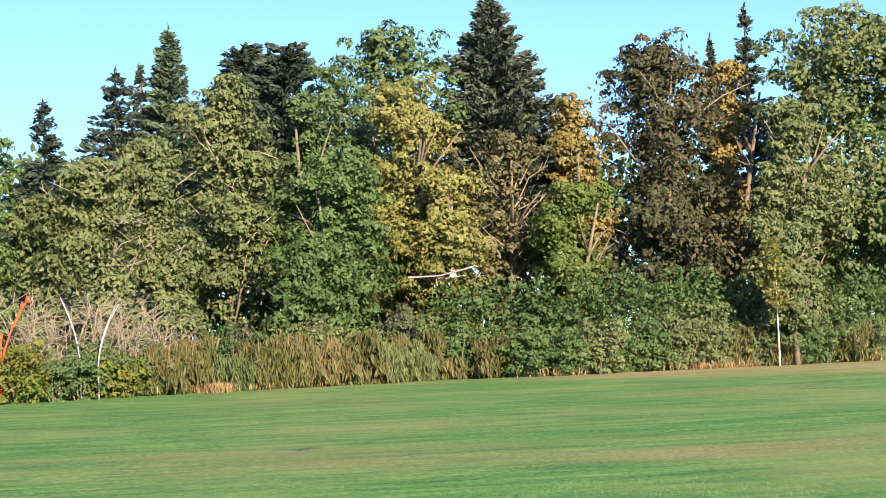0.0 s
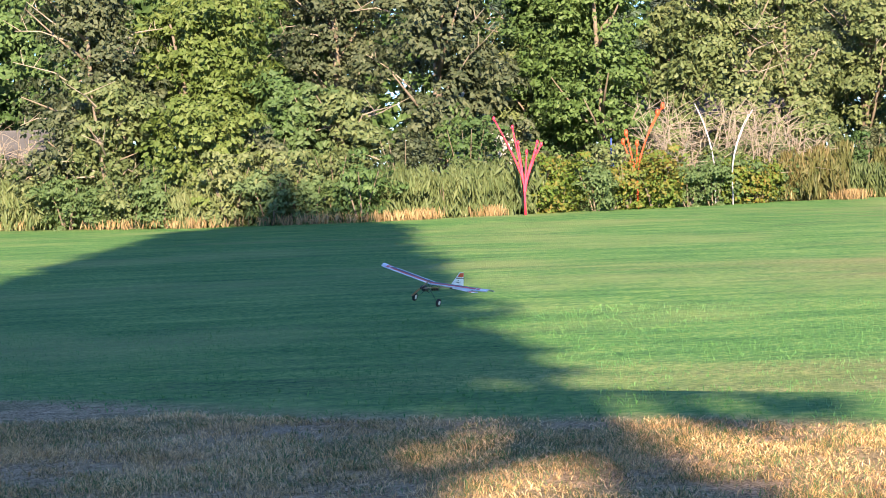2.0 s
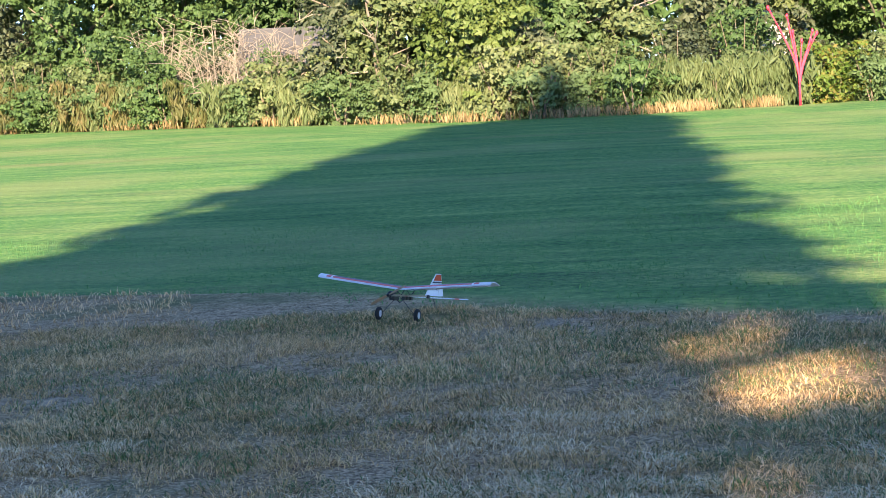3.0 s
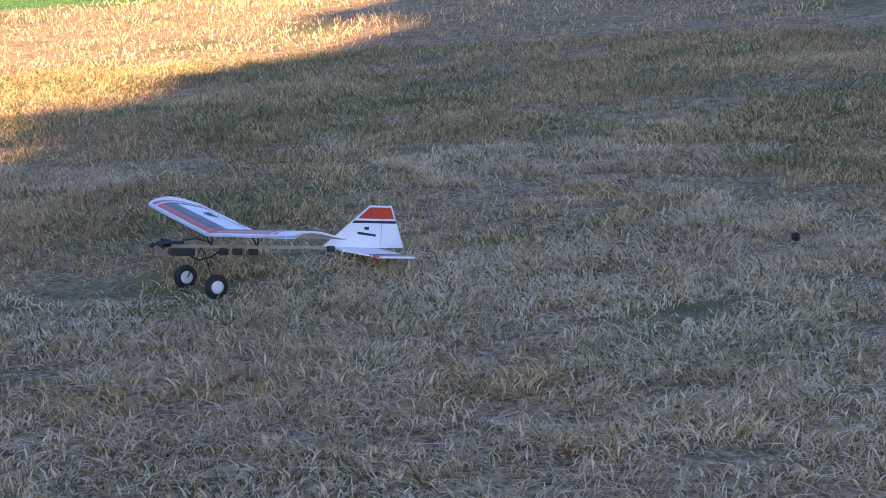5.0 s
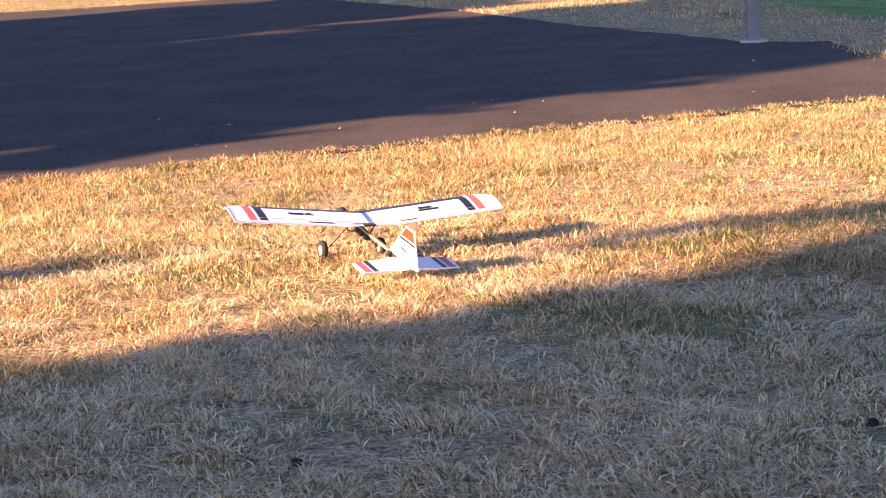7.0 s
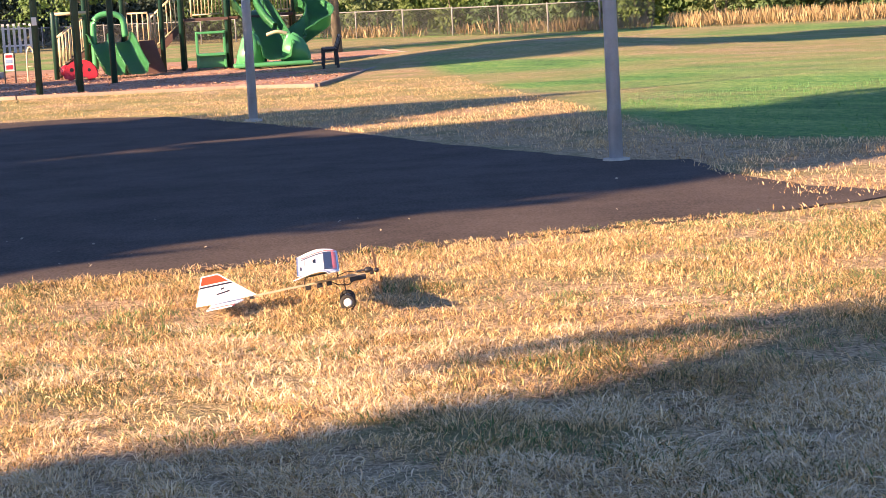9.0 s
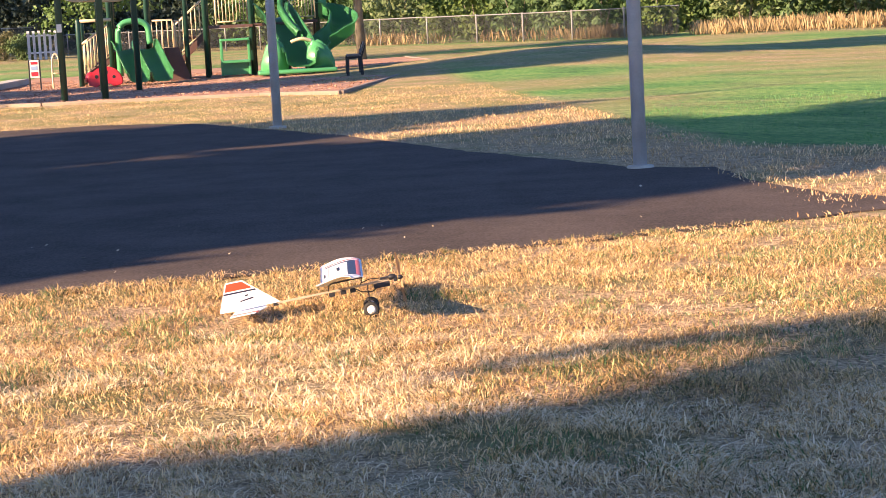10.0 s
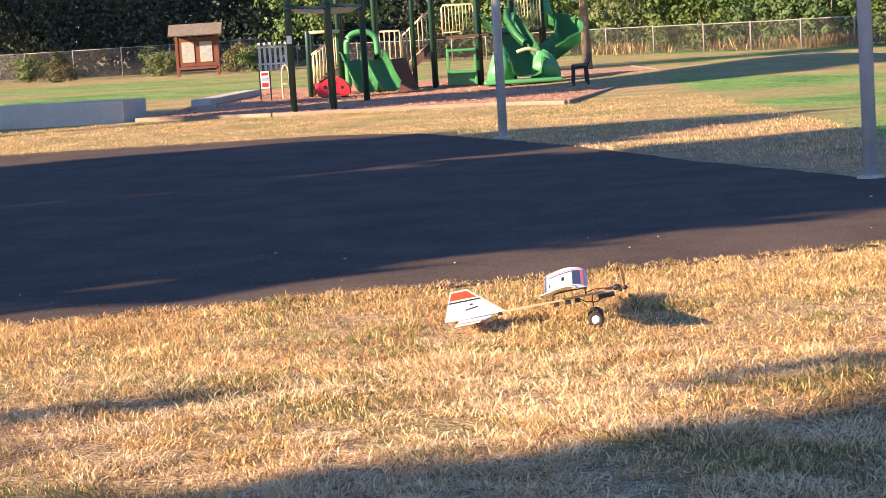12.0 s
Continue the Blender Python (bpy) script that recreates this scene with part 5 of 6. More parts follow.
def notice_board():
    t = thing("notice_board", pose(-10.93, 96.0, 0), "red-stained wooden notice kiosk with a small pitched roof", "notice board")
    for s in (-1, 1):
        bm = bmesh.new()
        box(bm, s * 0.95, 0, 1.0, 0.14, 0.14, 2.05, 0.01)
        part("post", bm, CEDAR, t)
    bm = bmesh.new()
    box(bm, 0, 0, 1.15, 1.76, 0.08, 1.35, 0.01)
    board = part("board", bm, CEDAR, t)
    for s in (-1, 1):
        bm = bmesh.new()
        box(bm, s * 0.42, -0.06, 1.14, 0.58, 0.03, 0.95, 0.006)
        case = part("poster_case", bm, SHADED_POSTER, board, "pale notices behind a clear front")
        for k in range(4):
            bm = bmesh.new()
            box(bm, s * 0.42 + (-0.12 if k % 2 else 0.10), -0.08, 0.85 + k * 0.18, 0.20, 0.008, 0.09)
            part("print", bm, CREST, case)
    bm = bmesh.new()
    box(bm, 0, -0.05, 0.40, 1.76, 0.12, 0.12, 0.01)
    part("rail", bm, CEDAR, t)
    for s in (-1, 1):
        bm = bmesh.new()
        box(bm, 0, 0, 0, 2.5, 0.85, 0.07, 0.01)
        roof = part("roof", bm, SHAKE, t, "weathered shake roof", at=Matrix.Translation((0, s * 0.33, 2.18)) @ Matrix.Rotation(-s * radians(38), 4, "X"))
    for s in (-1, 1):
        bm = bmesh.new()
        plate(bm, [(-0.55, 1.95), (0.55, 1.95), (0, 2.40)], 0.06, Matrix.Translation((s * 1.05, 0, 0)) @ Matrix.Rotation(radians(90), 4, "Z"))
        part("gable", bm, CEDAR, t)


notice_board()


def chain_material():
    m, nt, p = blank("chain_link", 0.5, 0.6)
    p.inputs["Base Color"].default_value = (0.055, 0.058, 0.06, 1)
    tr = nt.nodes.new("ShaderNodeBsdfTransparent")
    mx = nt.nodes.new("ShaderNodeMixShader")
    g = nt.nodes.new("ShaderNodeTexCoord").outputs["Object"]
    w = []
    for s in (1, -1):
        wave = nt.nodes.new("ShaderNodeTexWave")
        wave.inputs["Scale"].default_value = 8.0
        v = nt.nodes.new("ShaderNodeVectorMath")
        v.operation = "MULTIPLY"
        v.inputs[1].default_value = (1, 1, s)
        nt.links.new(g, v.inputs[0])
        wave.wave_type, wave.bands_direction = "BANDS", "DIAGONAL"
        nt.links.new(v.outputs[0], wave.inputs["Vector"])
        w.append(math_of(nt, "GREATER_THAN", wave.outputs["Fac"], 0.94))
    nt.links.new(math_of(nt, "MAXIMUM", w[0], w[1]), mx.inputs[0])
    nt.links.new(tr.outputs[0], mx.inputs[1])
    nt.links.new(p.outputs[0], mx.inputs[2])
    nt.links.new(mx.outputs[0], nt.nodes["Material Output"].inputs["Surface"])
    return m


CHAIN = chain_material()
RAIL = worn("weathered_zinc", (0.22, 0.22, 0.218), 0.6, 0.2, 5, 0.2, 0.1)


def fence(line, high, words):
    t = thing("chain_link_fence", pose(0, 0, 0), words, "fence", "park fences")
    for a, b in zip(line, line[1:]):
        d = math.hypot(b[0] - a[0], b[1] - a[1])
        n = max(1, round(d / 3.0))
        turn = math.atan2(b[1] - a[1], b[0] - a[0])
        for k in range(n):
            x, y = a[0] + (b[0] - a[0]) * k / n, a[1] + (b[1] - a[1]) * k / n
            z = float(rise(np.array(x), np.array(y)))
            bm = bmesh.new()
            lathe(bm, [(0.035, -0.2), (0.035, high + 0.02), (0.015, high + 0.06)], 8)
            part("post", bm, RAIL, t, smooth=True, at=pose(x, y, z))
            m = Matrix.Translation((x, y, z)) @ Matrix.Rotation(turn, 4, "Z")
            bm = bmesh.new()
            tube(bm, [(0, 0, high), (d / n, 0, high)], 0.024, 6)
            part("top_rail", bm, RAIL, t, smooth=True, at=m)
            bm = bmesh.new()
            box(bm, d / n / 2, 0, high / 2 + 0.02, d / n - 0.02, 0.006, high - 0.04)
            part("mesh_panel", bm, CHAIN, t, at=m)


fence([(-40, 120), (-22, 111), (-8.6, 109)], 1.55, "grey chain-link fence before dark woods")
fence([(-8.6, 109), (-2, 100), (5.5, 85.5), (10.5, 78.4), (16.2, 68.6)], 1.05, "low grey chain-link fence along the park's edge")


def yard_bush(x, y, wide, high, tone, seed, words):
    t = thing("bush", pose(x, y, 0), words, "bush", "bushes by the fence")
    bm = bmesh.new()
    tube(bm, [(0, 0, -0.1), (0, 0, high * 0.6)], 0.05, 6)
    part("stem", bm, BARK, t)
    part("foliage", shrub_mesh(seed, tone, wide, high, 3600, 0.062), None, t)


yard_bush(-21.6, 109.2, 0.95, 1.35, "olive", 41, "rounded grey-green bush before the fence")
yard_bush(-18.9, 103.5, 1.15, 1.45, "twig", 42, "rounded straw-green bush before the fence")
yard_bush(-13.3, 100.5, 1.1, 1.35, "olive", 43, "rounded green bush beside the kiosk")
yard_bush(-9.5, 99.0, 0.9, 1.25, "twig", 44, "rounded straw-green bush beside the kiosk")
yard_bush(-8.4, 98.6, 1.0, 1.25, "green", 45, "clipped green bush beside the kiosk")

# trees that stand over the playground
broadleaf(-2.9, 62.5, 8.5, 3.4, "fresh", 17000, 0.075, 0.0, 0.17, 0.10)
broadleaf(4.9, 64.0, 9.0, 2.6, "deep", 9000, 0.10, 0.0, 0.28, 0.16)


def picket_panel(x, y):
    t = thing("picket_screen", pose(x, y, 0), "pale upright boards of a screen by the fence", "screen")
    for k in range(7):
        bm = bmesh.new()
        box(bm, -0.75 + k * 0.25, 0, 0.68, 0.13, 0.04, 1.40, 0.01)
        part("board", bm, GALV, t)
    for z in (0.35, 1.15):
        bm = bmesh.new()
        box(bm, 0, 0.04, z, 1.7, 0.04, 0.08, 0.006)
        part("rail", bm, HOUSE_TRIM, t)


picket_panel(-7.4, 97.5)


# ---- the model aeroplane ----
FOAM = worn("white_foam", (0.88, 0.88, 0.89), 0.45, 0, 5, 0.06, 0.05)
NAVY = worn("navy_film", (0.018, 0.022, 0.045), 0.4, 0, 8, 0.2, 0.0)
RED = worn("red_film", (0.74, 0.060, 0.020), 0.4, 0, 8, 0.12, 0.0)
PINK = worn("coral_film", (0.76, 0.14, 0.12), 0.42, 0, 8, 0.12, 0.0)
ALU = worn("brushed_metal", (0.62, 0.55, 0.45), 0.38, 0.8, 20, 0.15, 0.05)
BLACK = worn("black_plastic", (0.018, 0.018, 0.020), 0.45, 0, 15, 0.3, 0.1)
RUBBER = worn("tyre_rubber", (0.022, 0.021, 0.020), 0.75, 0, 12, 0.4, 0.2)
WIRE = worn("steel_wire", (0.05, 0.05, 0.055), 0.4, 0.6, 20, 0.2, 0.0)
SPRUCE = worn("spruce_stick", (0.42, 0.33, 0.22), 0.6, 0, 20, 0.3, 0.1)
CREAM = worn("prop_cream", (0.50, 0.33, 0.19), 0.5, 0, 10, 0.15, 0.0)
HUB = worn("wheel_white", (0.72, 0.72, 0.70), 0.5, 0, 10, 0.1, 0.0)
LE, TE, WZ, DIH = -0.01, -0.233, 0.199, 0.057   # the wing's edges, height and rise to the tips
SPAN = 0.59


def camber(f):
    """Height of the wing's arched skin at a share f of its chord."""
    return 0.023 * math.sin(math.pi * min(1, f) ** 0.62)


def wing_half(side, parent):
    """One half of the arched foam wing, its bands laid out along chord and span."""
    ys = [0.0, 0.035, 0.10, 0.25, 0.40, 0.44, 0.475, 0.487, 0.52, 0.532, 0.56, 0.578, SPAN]
    fs = [0.0, 0.04, 0.10, 0.14, 0.20, 0.27, 0.34, 0.36, 0.5, 0.65, 0.8, 0.9, 1.0]
    verts, faces, slots = [], [], []
    thick = 0.007
    for lower in (0, 1):
        for y in ys:
            k = y / SPAN
            tip = max(0.0, (y - 0.53) / 0.06)
            for f in fs:
                le = LE - 0.045 * tip ** 2
                te = TE + (0.030 if y < 0.04 and f > 0.8 else 0.0)
                verts.append((le + (te - le) * f, side * y, WZ + DIH * k + camber(f) - lower * thick * (1 - 0.6 * abs(2 * f - 1) ** 3)))
    nf, ny = len(fs), len(ys)
    off = nf * ny
    for i in range(ny - 1):
        for j in range(nf - 1):
            a, b, c, d = i * nf + j, i * nf + j + 1, (i + 1) * nf + j + 1, (i + 1) * nf + j
            faces.append((a, b, c, d) if side < 0 else (d, c, b, a))
            y, f = (ys[i] + ys[i + 1]) / 2, (fs[j] + fs[j + 1]) / 2
            s = 0
            if y < 0.475:
                s = 2 if 0.02 < f < 0.14 else 1 if 0.14 < f < 0.34 else 0
            elif 0.475 < y < 0.487 or 0.52 < y < 0.532:
                s = 0
            if 0.44 < y < 0.475 and 0.14 < f < 0.92:
                s = 1
            if 0.487 < y < 0.52 and 0.02 < f < 0.95:
                s = 2
            slots.append(s)
            faces.append(tuple(off + q for q in ((d, c, b, a) if side < 0 else (a, b, c, d))))
            slots.append(2 if 0.40 < y < 0.44 and 0.3 < f < 0.5 else 0)
    rim = [i * nf for i in range(ny)] + [(ny - 1) * nf + j for j in range(1, nf)] + [i * nf + nf - 1 for i in range(ny - 2, -1, -1)] + [j for j in range(nf - 2, 0, -1)]
    for a, b in zip(rim, rim[1:] + rim[:1]):
        faces.append((a, b, off + b, off + a) if side > 0 else (b, a, off + a, off + b))
        slots.append(0)
    w = part("wing_panel", mesh_of("wing_panel", verts, faces, [FOAM, NAVY, PINK], slots, True), None, parent, "white foam wing half with navy and coral bands")
    # dark lettering stays as plain bars on the skin
    for x0, x1, y0, y1 in ((0.50, 0.57, 0.24, 0.30), (0.60, 0.66, 0.235, 0.325), (0.90, 0.925, 0.13, 0.205)) if side < 0 else ((0.52, 0.60, 0.235, 0.26), (0.53, 0.60, 0.27, 0.335), (0.88, 0.91, 0.16, 0.27)):
        bm = bmesh.new()
        g = []
        for f in (x0, x1):
            for y in (y0, y1):
                g.append(bm.verts.new((LE + (TE - LE) * f, side * y, WZ + DIH * y / SPAN + camber(f) + 0.0025)))
        bm.faces.new((g[0], g[1], g[3], g[2]) if side < 0 else (g[0], g[2], g[3], g[1]))
        bmesh.ops.solidify(bm, geom=bm.faces[:], thickness=0.0008)
        part("marking", bm, NAVY, w)
    # the flap line and its small horn
    bm = bmesh.new()
    y0, y1, f = 0.05, 0.50, 0.80
    box(bm, LE + (TE - LE) * f, side * 0.275, WZ + DIH * 0.275 / SPAN + camber(f) + 0.0005, 0.0025, 0.45, 0.0016, 0, Matrix.Rotation(-side * -math.atan(DIH / SPAN), 4, "X"))
    part("hinge_line", bm, ALU, w)
    return w


def wheel(parent, side):
    w = thing("wheel", pose(0, side * 0.131, 0.043), "", "")
    w.parent = parent
    bm = bmesh.new()
    rows = [(0.022, -0.011), (0.032, -0.0135), (0.038, -0.010), (0.041, -0.004), (0.041, 0.004), (0.038, 0.010), (0.032, 0.0135), (0.022, 0.011)]
    lathe(bm, rows, 28, "Y")
    part("tyre", bm, RUBBER, w, "black foam-rubber tyre", True)
    bm = bmesh.new()
    lathe(bm, [(0.005, -0.0145), (0.014, -0.0135), (0.0218, -0.0115), (0.0218, 0.0115), (0.014, 0.0135), (0.005, 0.0145)], 20, "Y")
    part("rim", bm, HUB, w, "white wheel hub", True)
    return w


def aeroplane():
    a = thing("model_aeroplane", pose(0, 0, 0), "white foam radio-controlled model aeroplane with navy and coral bands", "model aeroplane")
    stick_z = 0.163
    bm = bmesh.new()
    box(bm, -0.153, 0, stick_z, 0.626, 0.011, 0.011, 0.001)
    part("fuselage_stick", bm, SPRUCE, a, "thin bare wooden boom")
    bm = bmesh.new()
    for s in (-1, 1):
        for x in (-0.03, -0.20):
            tube(bm, [(x, s * 0.004, stick_z + 0.004), (x + 0.01, s * 0.028, WZ - 0.001)], 0.0028, 6)
    box(bm, -0.115, 0, WZ + 0.004, 0.20, 0.05, 0.006, 0.001)
    part("wing_mount", bm, WIRE, a, "dark wing mount with wire struts")
    wings = [wing_half(s, a) for s in (-1, 1)]
    # motor, gearbox and battery at the nose
    bm = bmesh.new()
    lathe(bm, [(0.010, 0), (0.0145, 0.004), (0.0145, 0.034), (0.010, 0.038)], 16, "X", (0.115, 0, stick_z + 0.010))
    box(bm, 0.150, 0, stick_z, 0.020, 0.024, 0.030, 0.003)
    part("motor", bm, BLACK, a, "black electric motor", True)
    bm = bmesh.new()
    box(bm, 0.075, 0, stick_z - 0.020, 0.085, 0.034, 0.024, 0.004)
    part("battery", bm, BLACK, a, "black battery pack strapped under the boom")
    bm = bmesh.new()
    box(bm, 0.095, 0, stick_z + 0.013, 0.045, 0.028, 0.010, 0.002)
    part("speed_controller", bm, BLACK, a)
    bm = bmesh.new()
    tube(bm, [(0.05, 0.01, stick_z - 0.03), (0.02, 0.016, stick_z - 0.045), (-0.03, 0.01, stick_z - 0.035), (-0.06, 0.006, stick_z - 0.014)], 0.003, 6)
    tube(bm, [(0.07, -0.01, stick_z + 0.018), (0.02, -0.014, stick_z + 0.024), (-0.03, -0.008, stick_z + 0.012)], 0.0025, 6)
    part("cable", bm, BLACK, a)
    for x in (-0.075, -0.125, -0.185):
        bm = bmesh.new()
        box(bm, x, 0.004, stick_z - 0.017, 0.030, 0.022, 0.022, 0.003)
        part("servo", bm, BLACK, a)
    # propeller, turning on its shaft
    hub = thing("propeller", pose(0.174, 0, stick_z), "", "")
    hub.parent = a
    bm = bmesh.new()
    lathe(bm, [(0.004, -0.012), (0.011, -0.008), (0.011, 0.004), (0.007, 0.012), (0.002, 0.016)], 14, "X")
    part("spinner", bm, BLACK, hub, "black propeller hub", True)
    for s in (-1, 1):
        bm = bmesh.new()
        rows = [(0.008, 0.012, 48), (0.04, 0.020, 44), (0.08, 0.021, 38), (0.115, 0.018, 34), (0.132, 0.008, 32)]
        ring = []
        for h, c, tw in rows:
            q = radians(tw)
            for e in (-1, 1):
                ring.append(bm.verts.new((math.sin(q) * c * 0.5 * e + 0.002, s * math.cos(q) * c * 0.5 * e, s * h)))
        for k in range(len(rows) - 1):
            bm.faces.new((ring[2 * k], ring[2 * k + 1], ring[2 * k + 3], ring[2 * k + 2]))
        bmesh.ops.solidify(bm, geom=bm.faces[:], thickness=0.0016)
        part("blade", bm, CREAM, hub)
    # undercarriage
    bm = bmesh.new()
    for s in (-1, 1):
        tube(bm, [(0.005, 0, stick_z - 0.004), (0.0, s * 0.03, stick_z - 0.030), (0.0, s * 0.112, 0.045), (0.0, s * 0.140, 0.043)], 0.0022, 6)
    part("undercarriage", bm, WIRE, a, "bent black wire undercarriage")
    wheels = [wheel(a, s) for s in (-1, 1)]
    # tail
    fin = [(-0.448, stick_z + 0.004), (-0.621, 0.314), (-0.707, 0.314), (-0.765, 0.167), (-0.70, stick_z + 0.002)]
    bm = bmesh.new()
    plate(bm, fin, 0.006)
    f = part("fin", bm, FOAM, a, "white foam tail fin with a red cap and navy stripe")

    def on_fin(z):
        k = (z - stick_z) / (0.314 - stick_z)
        return -0.448 - 0.173 * k, -0.765 + 0.058 * (z - 0.167) / 0.147
    for name, mat, z0, z1, l, r in (("red_cap", RED, 0.268, 0.308, 0.008, 0.006), ("stripe", NAVY, 0.252, 0.261, 0.004, 0.002)):
        bm = bmesh.new()
        a0, b0 = on_fin(z0)
        a1, b1 = on_fin(z1)
        plate(bm, [(a0 - l, z0), (a1 - l, z1), (b1 + r, z1), (b0 + r, z0)], 0.0072)
        part(name, bm, mat, f)
    bm = bmesh.new()
    plate(bm, [(-0.650, 0.213), (-0.578, 0.222), (-0.578, 0.213), (-0.650, 0.205)], 0.0072)
    part("marking", bm, NAVY, f)
    bm = bmesh.new()
    plate(bm, [(-0.622, 0.228), (-0.604, 0.230), (-0.604, 0.241), (-0.613, 0.238), (-0.622, 0.240)], 0.0072)
    part("marking", bm, NAVY, f)
    bm = bmesh.new()
    box(bm, -0.672, 0, 0.225, 0.002, 0.0070, 0.10)
    part("hinge_line", bm, ALU, f)
    for s in (-1, 1):
        bm = bmesh.new()
        o = [(-0.520, 0.004), (-0.560, 0.17), (-0.572, 0.205), (-0.700, 0.205), (-0.690, 0.004)]
        plate(bm, [(x, s * y) for x, y in o], 0.006, Matrix.Translation((0, 0, stick_z - 0.008)) @ Matrix.Rotation(radians(-90), 4, "X") @ Matrix.Diagonal((1, 1, -1, 1)))
        h = part("tailplane", bm, FOAM, a, "white foam tailplane half with navy and coral tips")
        for name, mat, y0, y1 in (("stripe", NAVY, 0.135, 0.155), ("coral_tip", PINK, 0.163, 0.192)):
            bm = bmesh.new()
            plate(bm, [(-0.552 - 0.16 * (y0 - 0.13), s * y0), (-0.552 - 0.16 * (y1 - 0.13), s * y1), (-0.695, s * y1), (-0.695, s * y0)], 0.0072, Matrix.Translation((0, 0, stick_z - 0.008)) @ Matrix.Rotation(radians(-90), 4, "X") @ Matrix.Diagonal((1, 1, -1, 1)))
            part(name, bm, mat, h)
    bm = bmesh.new()
    box(bm, -0.475, 0.010, stick_z - 0.003, 0.026, 0.016, 0.022, 0.003)
    part("servo", bm, BLACK, a)
    bm = bmesh.new()
    tube(bm, [(-0.58, 0, stick_z - 0.006), (-0.62, 0, stick_z - 0.045), (-0.63, 0, stick_z - 0.075)], 0.002, 6)
    part("tail_skid", bm, WIRE, a)
    return a, hub, wheels, wings


PLANE, PROP, WHEELS, WINGS = aeroplane()


# ---- standing grass ----
def inside_court(x, y):
    near = 12.05 + 0.245 * x
    side = np.where(y < 17.5, 4.4, 4.35 - (y - 17.5) * 0.345)
    return (y > near + 0.16) & (x < side - 0.2) & (y < 31)


def grass(name, n, r0, r1, t0, t1, tall, wide, mat, words, keep, seed, droop=0.5):
    """Bent blades scattered over a ring round the viewer, between two bearings (degrees clockwise from +y)."""
    rng = np.random.default_rng(seed)
    r = np.sqrt(rng.uniform(r0 ** 2, r1 ** 2, n))
    a = np.radians(rng.uniform(t0, t1, n))
    x, y = r * np.sin(a), r * np.cos(a)
    # blades stand in tufts, with worn places between them
    tuft = 0.6 * field(x, y, 0.17, 71) + 0.4 * field(x, y, 0.075, 72)
    thin = 0.55 * field(x, y, 0.85, 73) + 0.45 * field(x, y, 0.34, 74)
    chance = np.clip(0.52 + 2.3 * (0.55 * tuft + 0.45 * thin - 0.5), 0.03, 1)
    ok = keep(x, y) & (rng.uniform(0, 1, n) < chance)
    x, y, tuft, thin = x[ok], y[ok], tuft[ok], thin[ok]
    n = len(x)
    z = rise(x, y)
    h = tall * rng.uniform(0.4, 1.2, n) * (0.55 + 0.9 * tuft) * (0.7 + 0.6 * thin)
    comb = 2 * np.pi * 2 * field(x, y, 0.30, 75)
    lean = rng.normal(size=(n, 2)) * droop + 0.45 * np.stack([np.cos(comb), np.sin(comb)], 1)
    b = rng.uniform(0, 2 * np.pi, n)
    w = wide * rng.uniform(0.6, 1.3, n)
    side = np.stack([np.cos(b) * w / 2, np.sin(b) * w / 2, 0 * w], 1)
    base = np.stack([x, y, z - 0.005], 1)
    mid = base + np.stack([lean[:, 0] * h * 0.3, lean[:, 1] * h * 0.3, h * 0.5], 1)
    tip = base + np.stack([lean[:, 0] * h, lean[:, 1] * h, h * (1 - 0.3 * np.minimum(1.4, np.hypot(lean[:, 0], lean[:, 1])))], 1)
    verts = np.stack([base, mid + side, tip, mid - side], 1).reshape(-1, 3)
    tagged(new(name, mesh_of(name, verts, np.arange(4 * n).reshape(-1, 4), [mat])), words, "grass", kind="stuff")


STRAW = LEAF["straw"]
MIXED = leafy("blade_mixed", ((0.090, 0.105, 0.038), (0.28, 0.215, 0.095), (0.69, 0.455, 0.20), (0.94, 0.69, 0.39)), patch=1.0, single=0.85)
LAWN = leafy("blade_lawn", ((0.050, 0.17, 0.050), (0.10, 0.28, 0.075), (0.20, 0.40, 0.12)), patch=0.4)
SPROUT = leafy("blade_sprout", ((0.045, 0.105, 0.030), (0.105, 0.19, 0.060), (0.22, 0.31, 0.12)), patch=0.9, single=0.7)
BLEACHED = leafy("blade_bleached", ((0.52, 0.39, 0.235), (0.83, 0.645, 0.40), (0.95, 0.79, 0.54)), patch=0.8, single=1.0)


def dry(x, y):
    r = np.hypot(x, y)
    return (x < verge(y) + 0.35 * (field(x, y, 0.8, 76) - 0.3)) & ~inside_court(x, y) & (r > 5.9 + 0.22 * (np.degrees(np.arctan2(x, y)) - 67))


def sprouting(x, y):
    """Green comes up in tufts, thicker towards the lawn and thin by the court."""
    d = 0.6 * field(x, y, 0.75, 77) + 0.4 * field(x, y, 0.22, 78)
    return dry(x, y) & (d > 0.64 - 0.022 * np.clip(x, 0, 11))


def bleached(x, y):
    """Straw lies bleached in loose mats before the viewer, thinning out towards the court."""
    d = 0.6 * field(x, y, 1.0, 79) + 0.4 * field(x, y, 0.3, 80)
    return dry(x, y) & (d > 0.40 + 0.08 * np.clip(np.hypot(x, y) - 6.3, 0, 9))


def past_court(x, y):
    return ~inside_court(x, y) & (x < verge(y) + 0.35)


grass("dry_turf", 600000, 3.9, 13.5, -16, 100, 0.050, 0.0062, MIXED, "short dried grass, straw-coloured with green tufts", dry, 1, 0.7)
grass("dry_turf", 400000, 3.9, 13.5, -16, 100, 0.044, 0.0062, STRAW, "short dried straw-coloured grass", dry, 2, 0.95)
grass("bleached_straw", 430000, 3.9, 10.0, -16, 75, 0.052, 0.0062, BLEACHED, "pale bleached straw in loose mats", bleached, 7, 1.1)
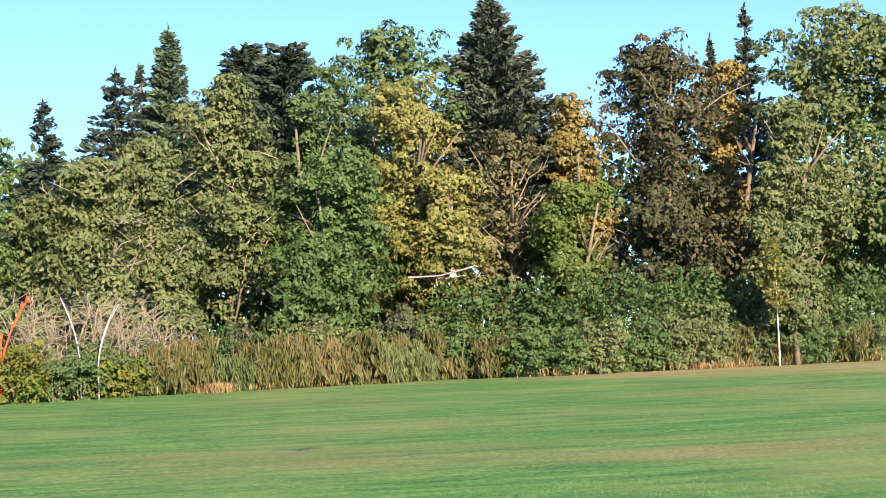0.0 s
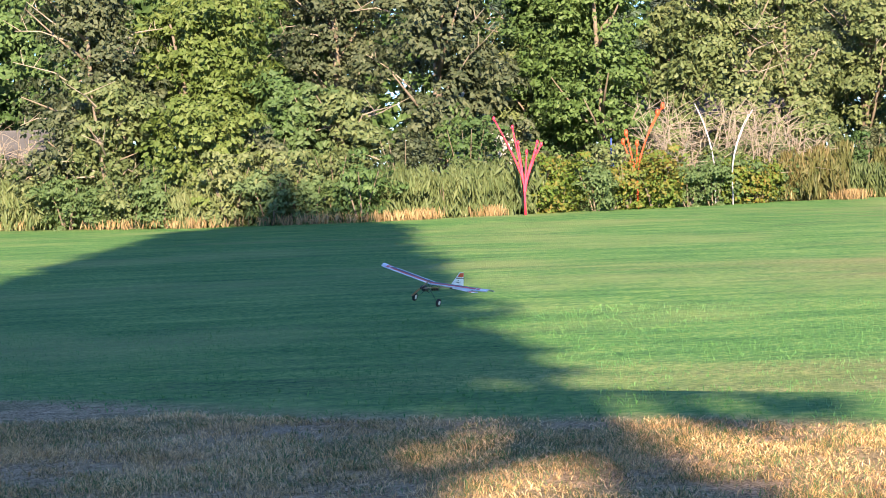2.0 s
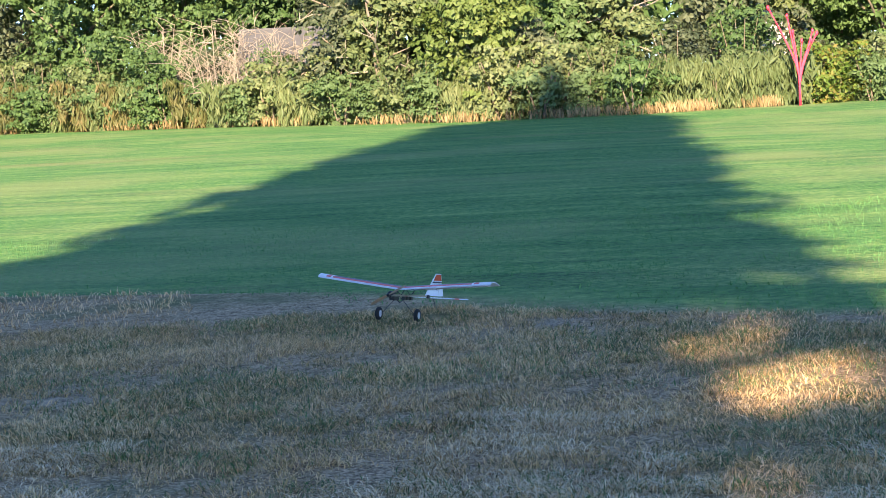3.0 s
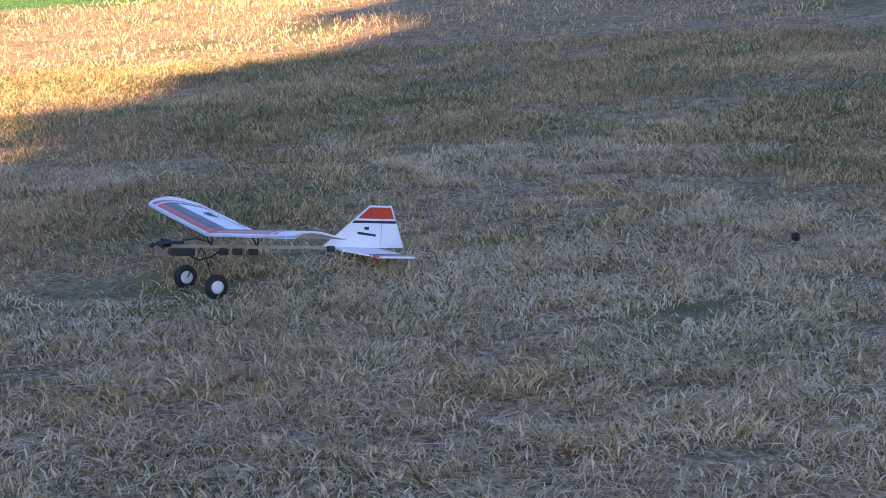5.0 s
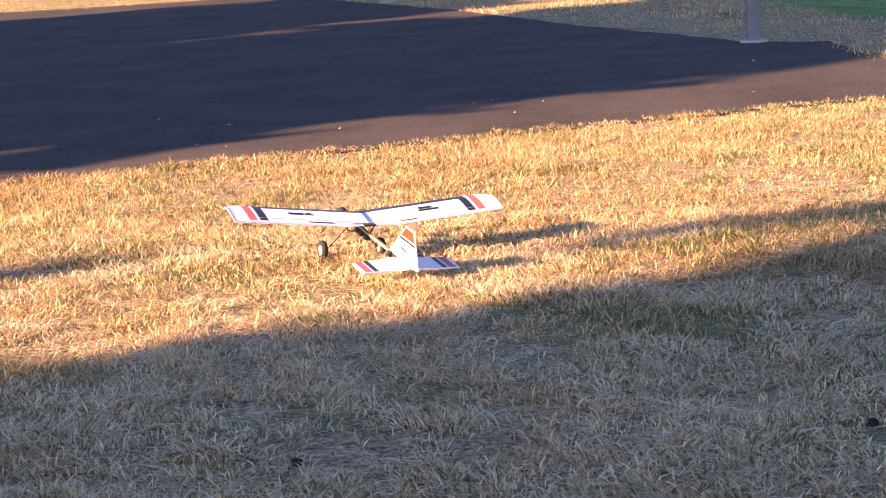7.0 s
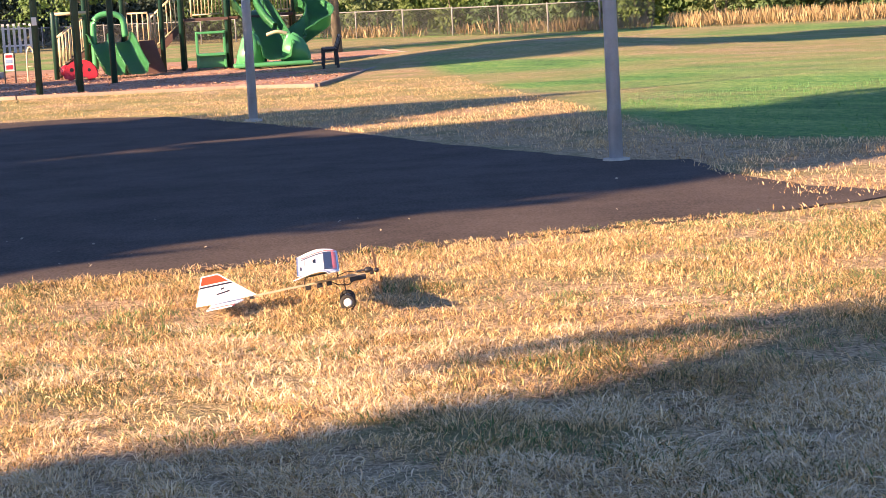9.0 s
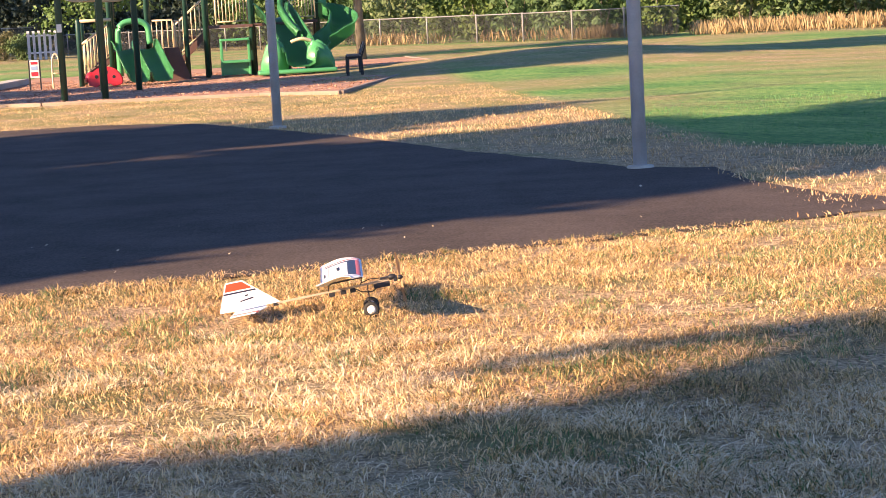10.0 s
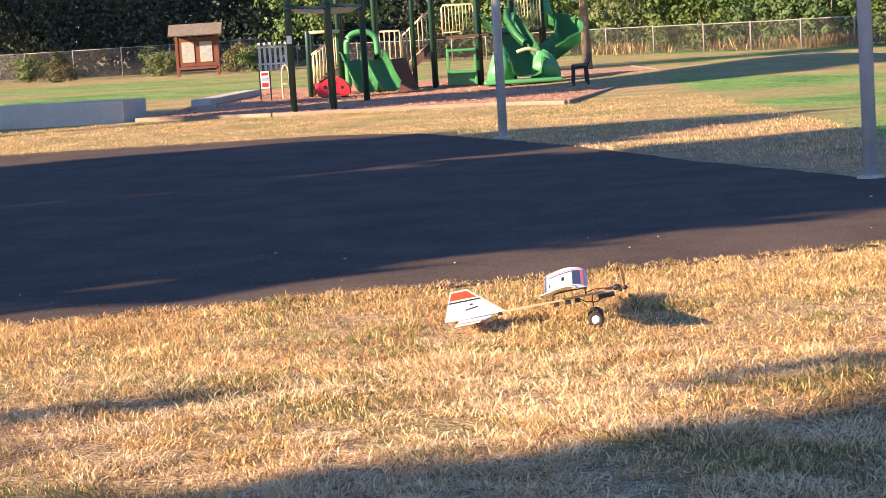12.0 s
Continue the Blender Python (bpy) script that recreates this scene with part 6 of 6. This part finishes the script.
grass("green_tufts", 330000, 4.0, 13.5, -16, 100, 0.054, 0.0050, SPROUT, "green grass coming up among the dried grass", sprouting, 6, 0.6)
grass("dry_turf", 190000, 13.5, 30.0, -16, 52, 0.055, 0.010, STRAW, "short dried grass beyond the court", past_court, 3)
grass("dry_turf", 130000, 29.0, 43.0, -15, 18, 0.042, 0.010, MIXED, "dried grass between court and playground", lambda x, y: past_court(x, y) & (y > 30.5) & (y < 40.2 - 0.35 * x), 5)
grass("lawn_grass", 150000, 10.0, 30.0, 12, 100, 0.045, 0.008, LAWN, "short mown green lawn", lambda x, y: ~inside_court(x, y) & (x > verge(y) - 0.3 + 0.5 * field(x, y, 0.5, 81)), 4)


# ---- small litter ----
SHAKE_PALE = worn("dry_leaf", (0.50, 0.42, 0.31), 0.8, 0, 20, 0.2, 0.0)


def fallen_leaves():
    rng = np.random.default_rng(8)
    p = np.c_[rng.uniform(-4, 4.5, 36), rng.uniform(0, 1, 36)]
    y = 12.15 + 0.245 * p[:, 0] + 3.2 * p[:, 1] ** 1.6
    c = np.stack([p[:, 0], y, np.full(36, 0.020)], 1)
    v, f = quads(c, 0.011, rng, 1.2, None, 0.85)
    tagged(new("fallen_leaves", mesh_of("fallen_leaves", v, f, [SHAKE_PALE])), "small pale dry leaves scattered on the asphalt", "leaves", kind="stuff")


fallen_leaves()


def pine_cone(x, y):
    t = tagged(new("pine_cone"), "small dark fallen pine cone lying in dry grass", "pine cone", "fallen pine cones")
    t.matrix_basis = pose(x, y, 0.018, 0, 0, 40 * x)
    for k, (r, h) in enumerate(((0.020, 0.0), (0.024, 0.012), (0.018, 0.026))):
        bm = bmesh.new()
        bmesh.ops.create_cone(bm, segments=9, radius1=r, radius2=r * 0.55, depth=0.016, cap_ends=True)
        for v in bm.verts:
            v.co = Vector((v.co.z + h - 0.012, v.co.y, v.co.x)) * 0.7
        part("scale_whorl", bm, BARK_DARK, t)


BARK_DARK = worn("cone_brown", (0.035, 0.026, 0.020), 0.9, 0, 30, 0.4, 0.3)
pine_cone(-0.15, 5.39)
pine_cone(1.44, 5.35)
pine_cone(5.42, 4.46)
pine_cone(5.38, 3.74)


def motions():
    walk(PLANE, [
        (0, pose(33.596, 3.080, 2.444, 6.3, 3.2, 163.9)),
        (0.5, pose(27.881, 4.343, 1.431, 2.0, 3.6, 155.0)),
        (1, pose(23.601, 5.727, 0.887, -9.0, -0.7, 156.2)),
        (1.5, pose(20.609, 7.019, 0.585, -15.1, -3.6, 163.4)),
        (2, pose(18.099, 7.905, 0.262, -13.3, -3.5, 176.8)),
        (2.5, pose(14.461, 7.661, 0.053, -8.8, -7.0, 185.4)),
        (3, pose(10.755, 6.778, 0.024, -3.3, -7.6, 189.6)),
        (3.6, pose(8.148, 6.460, 0.003, -1.2, -9.5, 191.5)),
        (4.2, pose(6.00, 6.03, 0.003, 0.0, -9.0, 188)),
        (4.9, pose(3.95, 5.62, 0.003, 2.0, -9.5, 172)),
        (5.5, pose(2.521, 5.493, 0.005, 4.9, -10.0, 150.0)),
        (6, pose(1.797, 5.956, 0.005, 3.7, -8.7, 141.9)),
        (6.5, pose(0.937, 6.904, 0.0, 2.4, -7.5, 131.0)),
        (6.7, pose(0.425, 7.699, 0.0, 4.3, -8.4, 123.1)),
        (7.2, pose(0.02, 8.95, 0.0, 3.0, -8.0, 95)),
        (7.8, pose(0.22, 9.95, 0.005, 0.0, -8.5, 45)),
        (8.3, pose(0.556, 10.323, 0.010, -3.0, -8.8, 6.8)),
        (8.6, pose(0.686, 10.343, -0.004, -2.6, -9.0, -4.0)),
        (9.0, pose(0.765, 10.296, -0.010, -2.8, -8.4, -3.8)),
        (12, pose(0.765, 10.296, -0.010, -2.8, -8.4, -3.8)),
    ])
    spins = [(k / 10, pose(0.174, 0, 0.163, 70.0 * k)) for k in range(0, 76)]
    walk(PROP, spins + [(8.3, pose(0.174, 0, 0.163, 5400)), (12, pose(0.174, 0, 0.163, 5400))])
    # the wing rocks on its bands as the aeroplane stops
    rock = ((0, 0), (7.6, 0), (8.0, 4), (8.3, -12), (8.4, 0), (8.5, 6), (8.6, 0), (8.7, -6), (8.8, 0), (8.9, 3.5), (9.1, -1.5), (9.3, 0.6), (9.5, 0), (12, 0))
    for w in WINGS:
        walk(w, [(t, pose(0, WZ * math.sin(radians(a)), WZ * (1 - math.cos(radians(a))), a)) for t, a in rock])
    for w, s in zip(WHEELS, (-1, 1)):
        rolls = [(2.5 + k / 10, pose(0, s * 0.131, 0.043, 0, 80.0 * k)) for k in range(0, 60)]
        walk(w, [(0, pose(0, s * 0.131, 0.043))] + rolls + [(12, pose(0, s * 0.131, 0.043, 0, 80.0 * 59))])


motions()
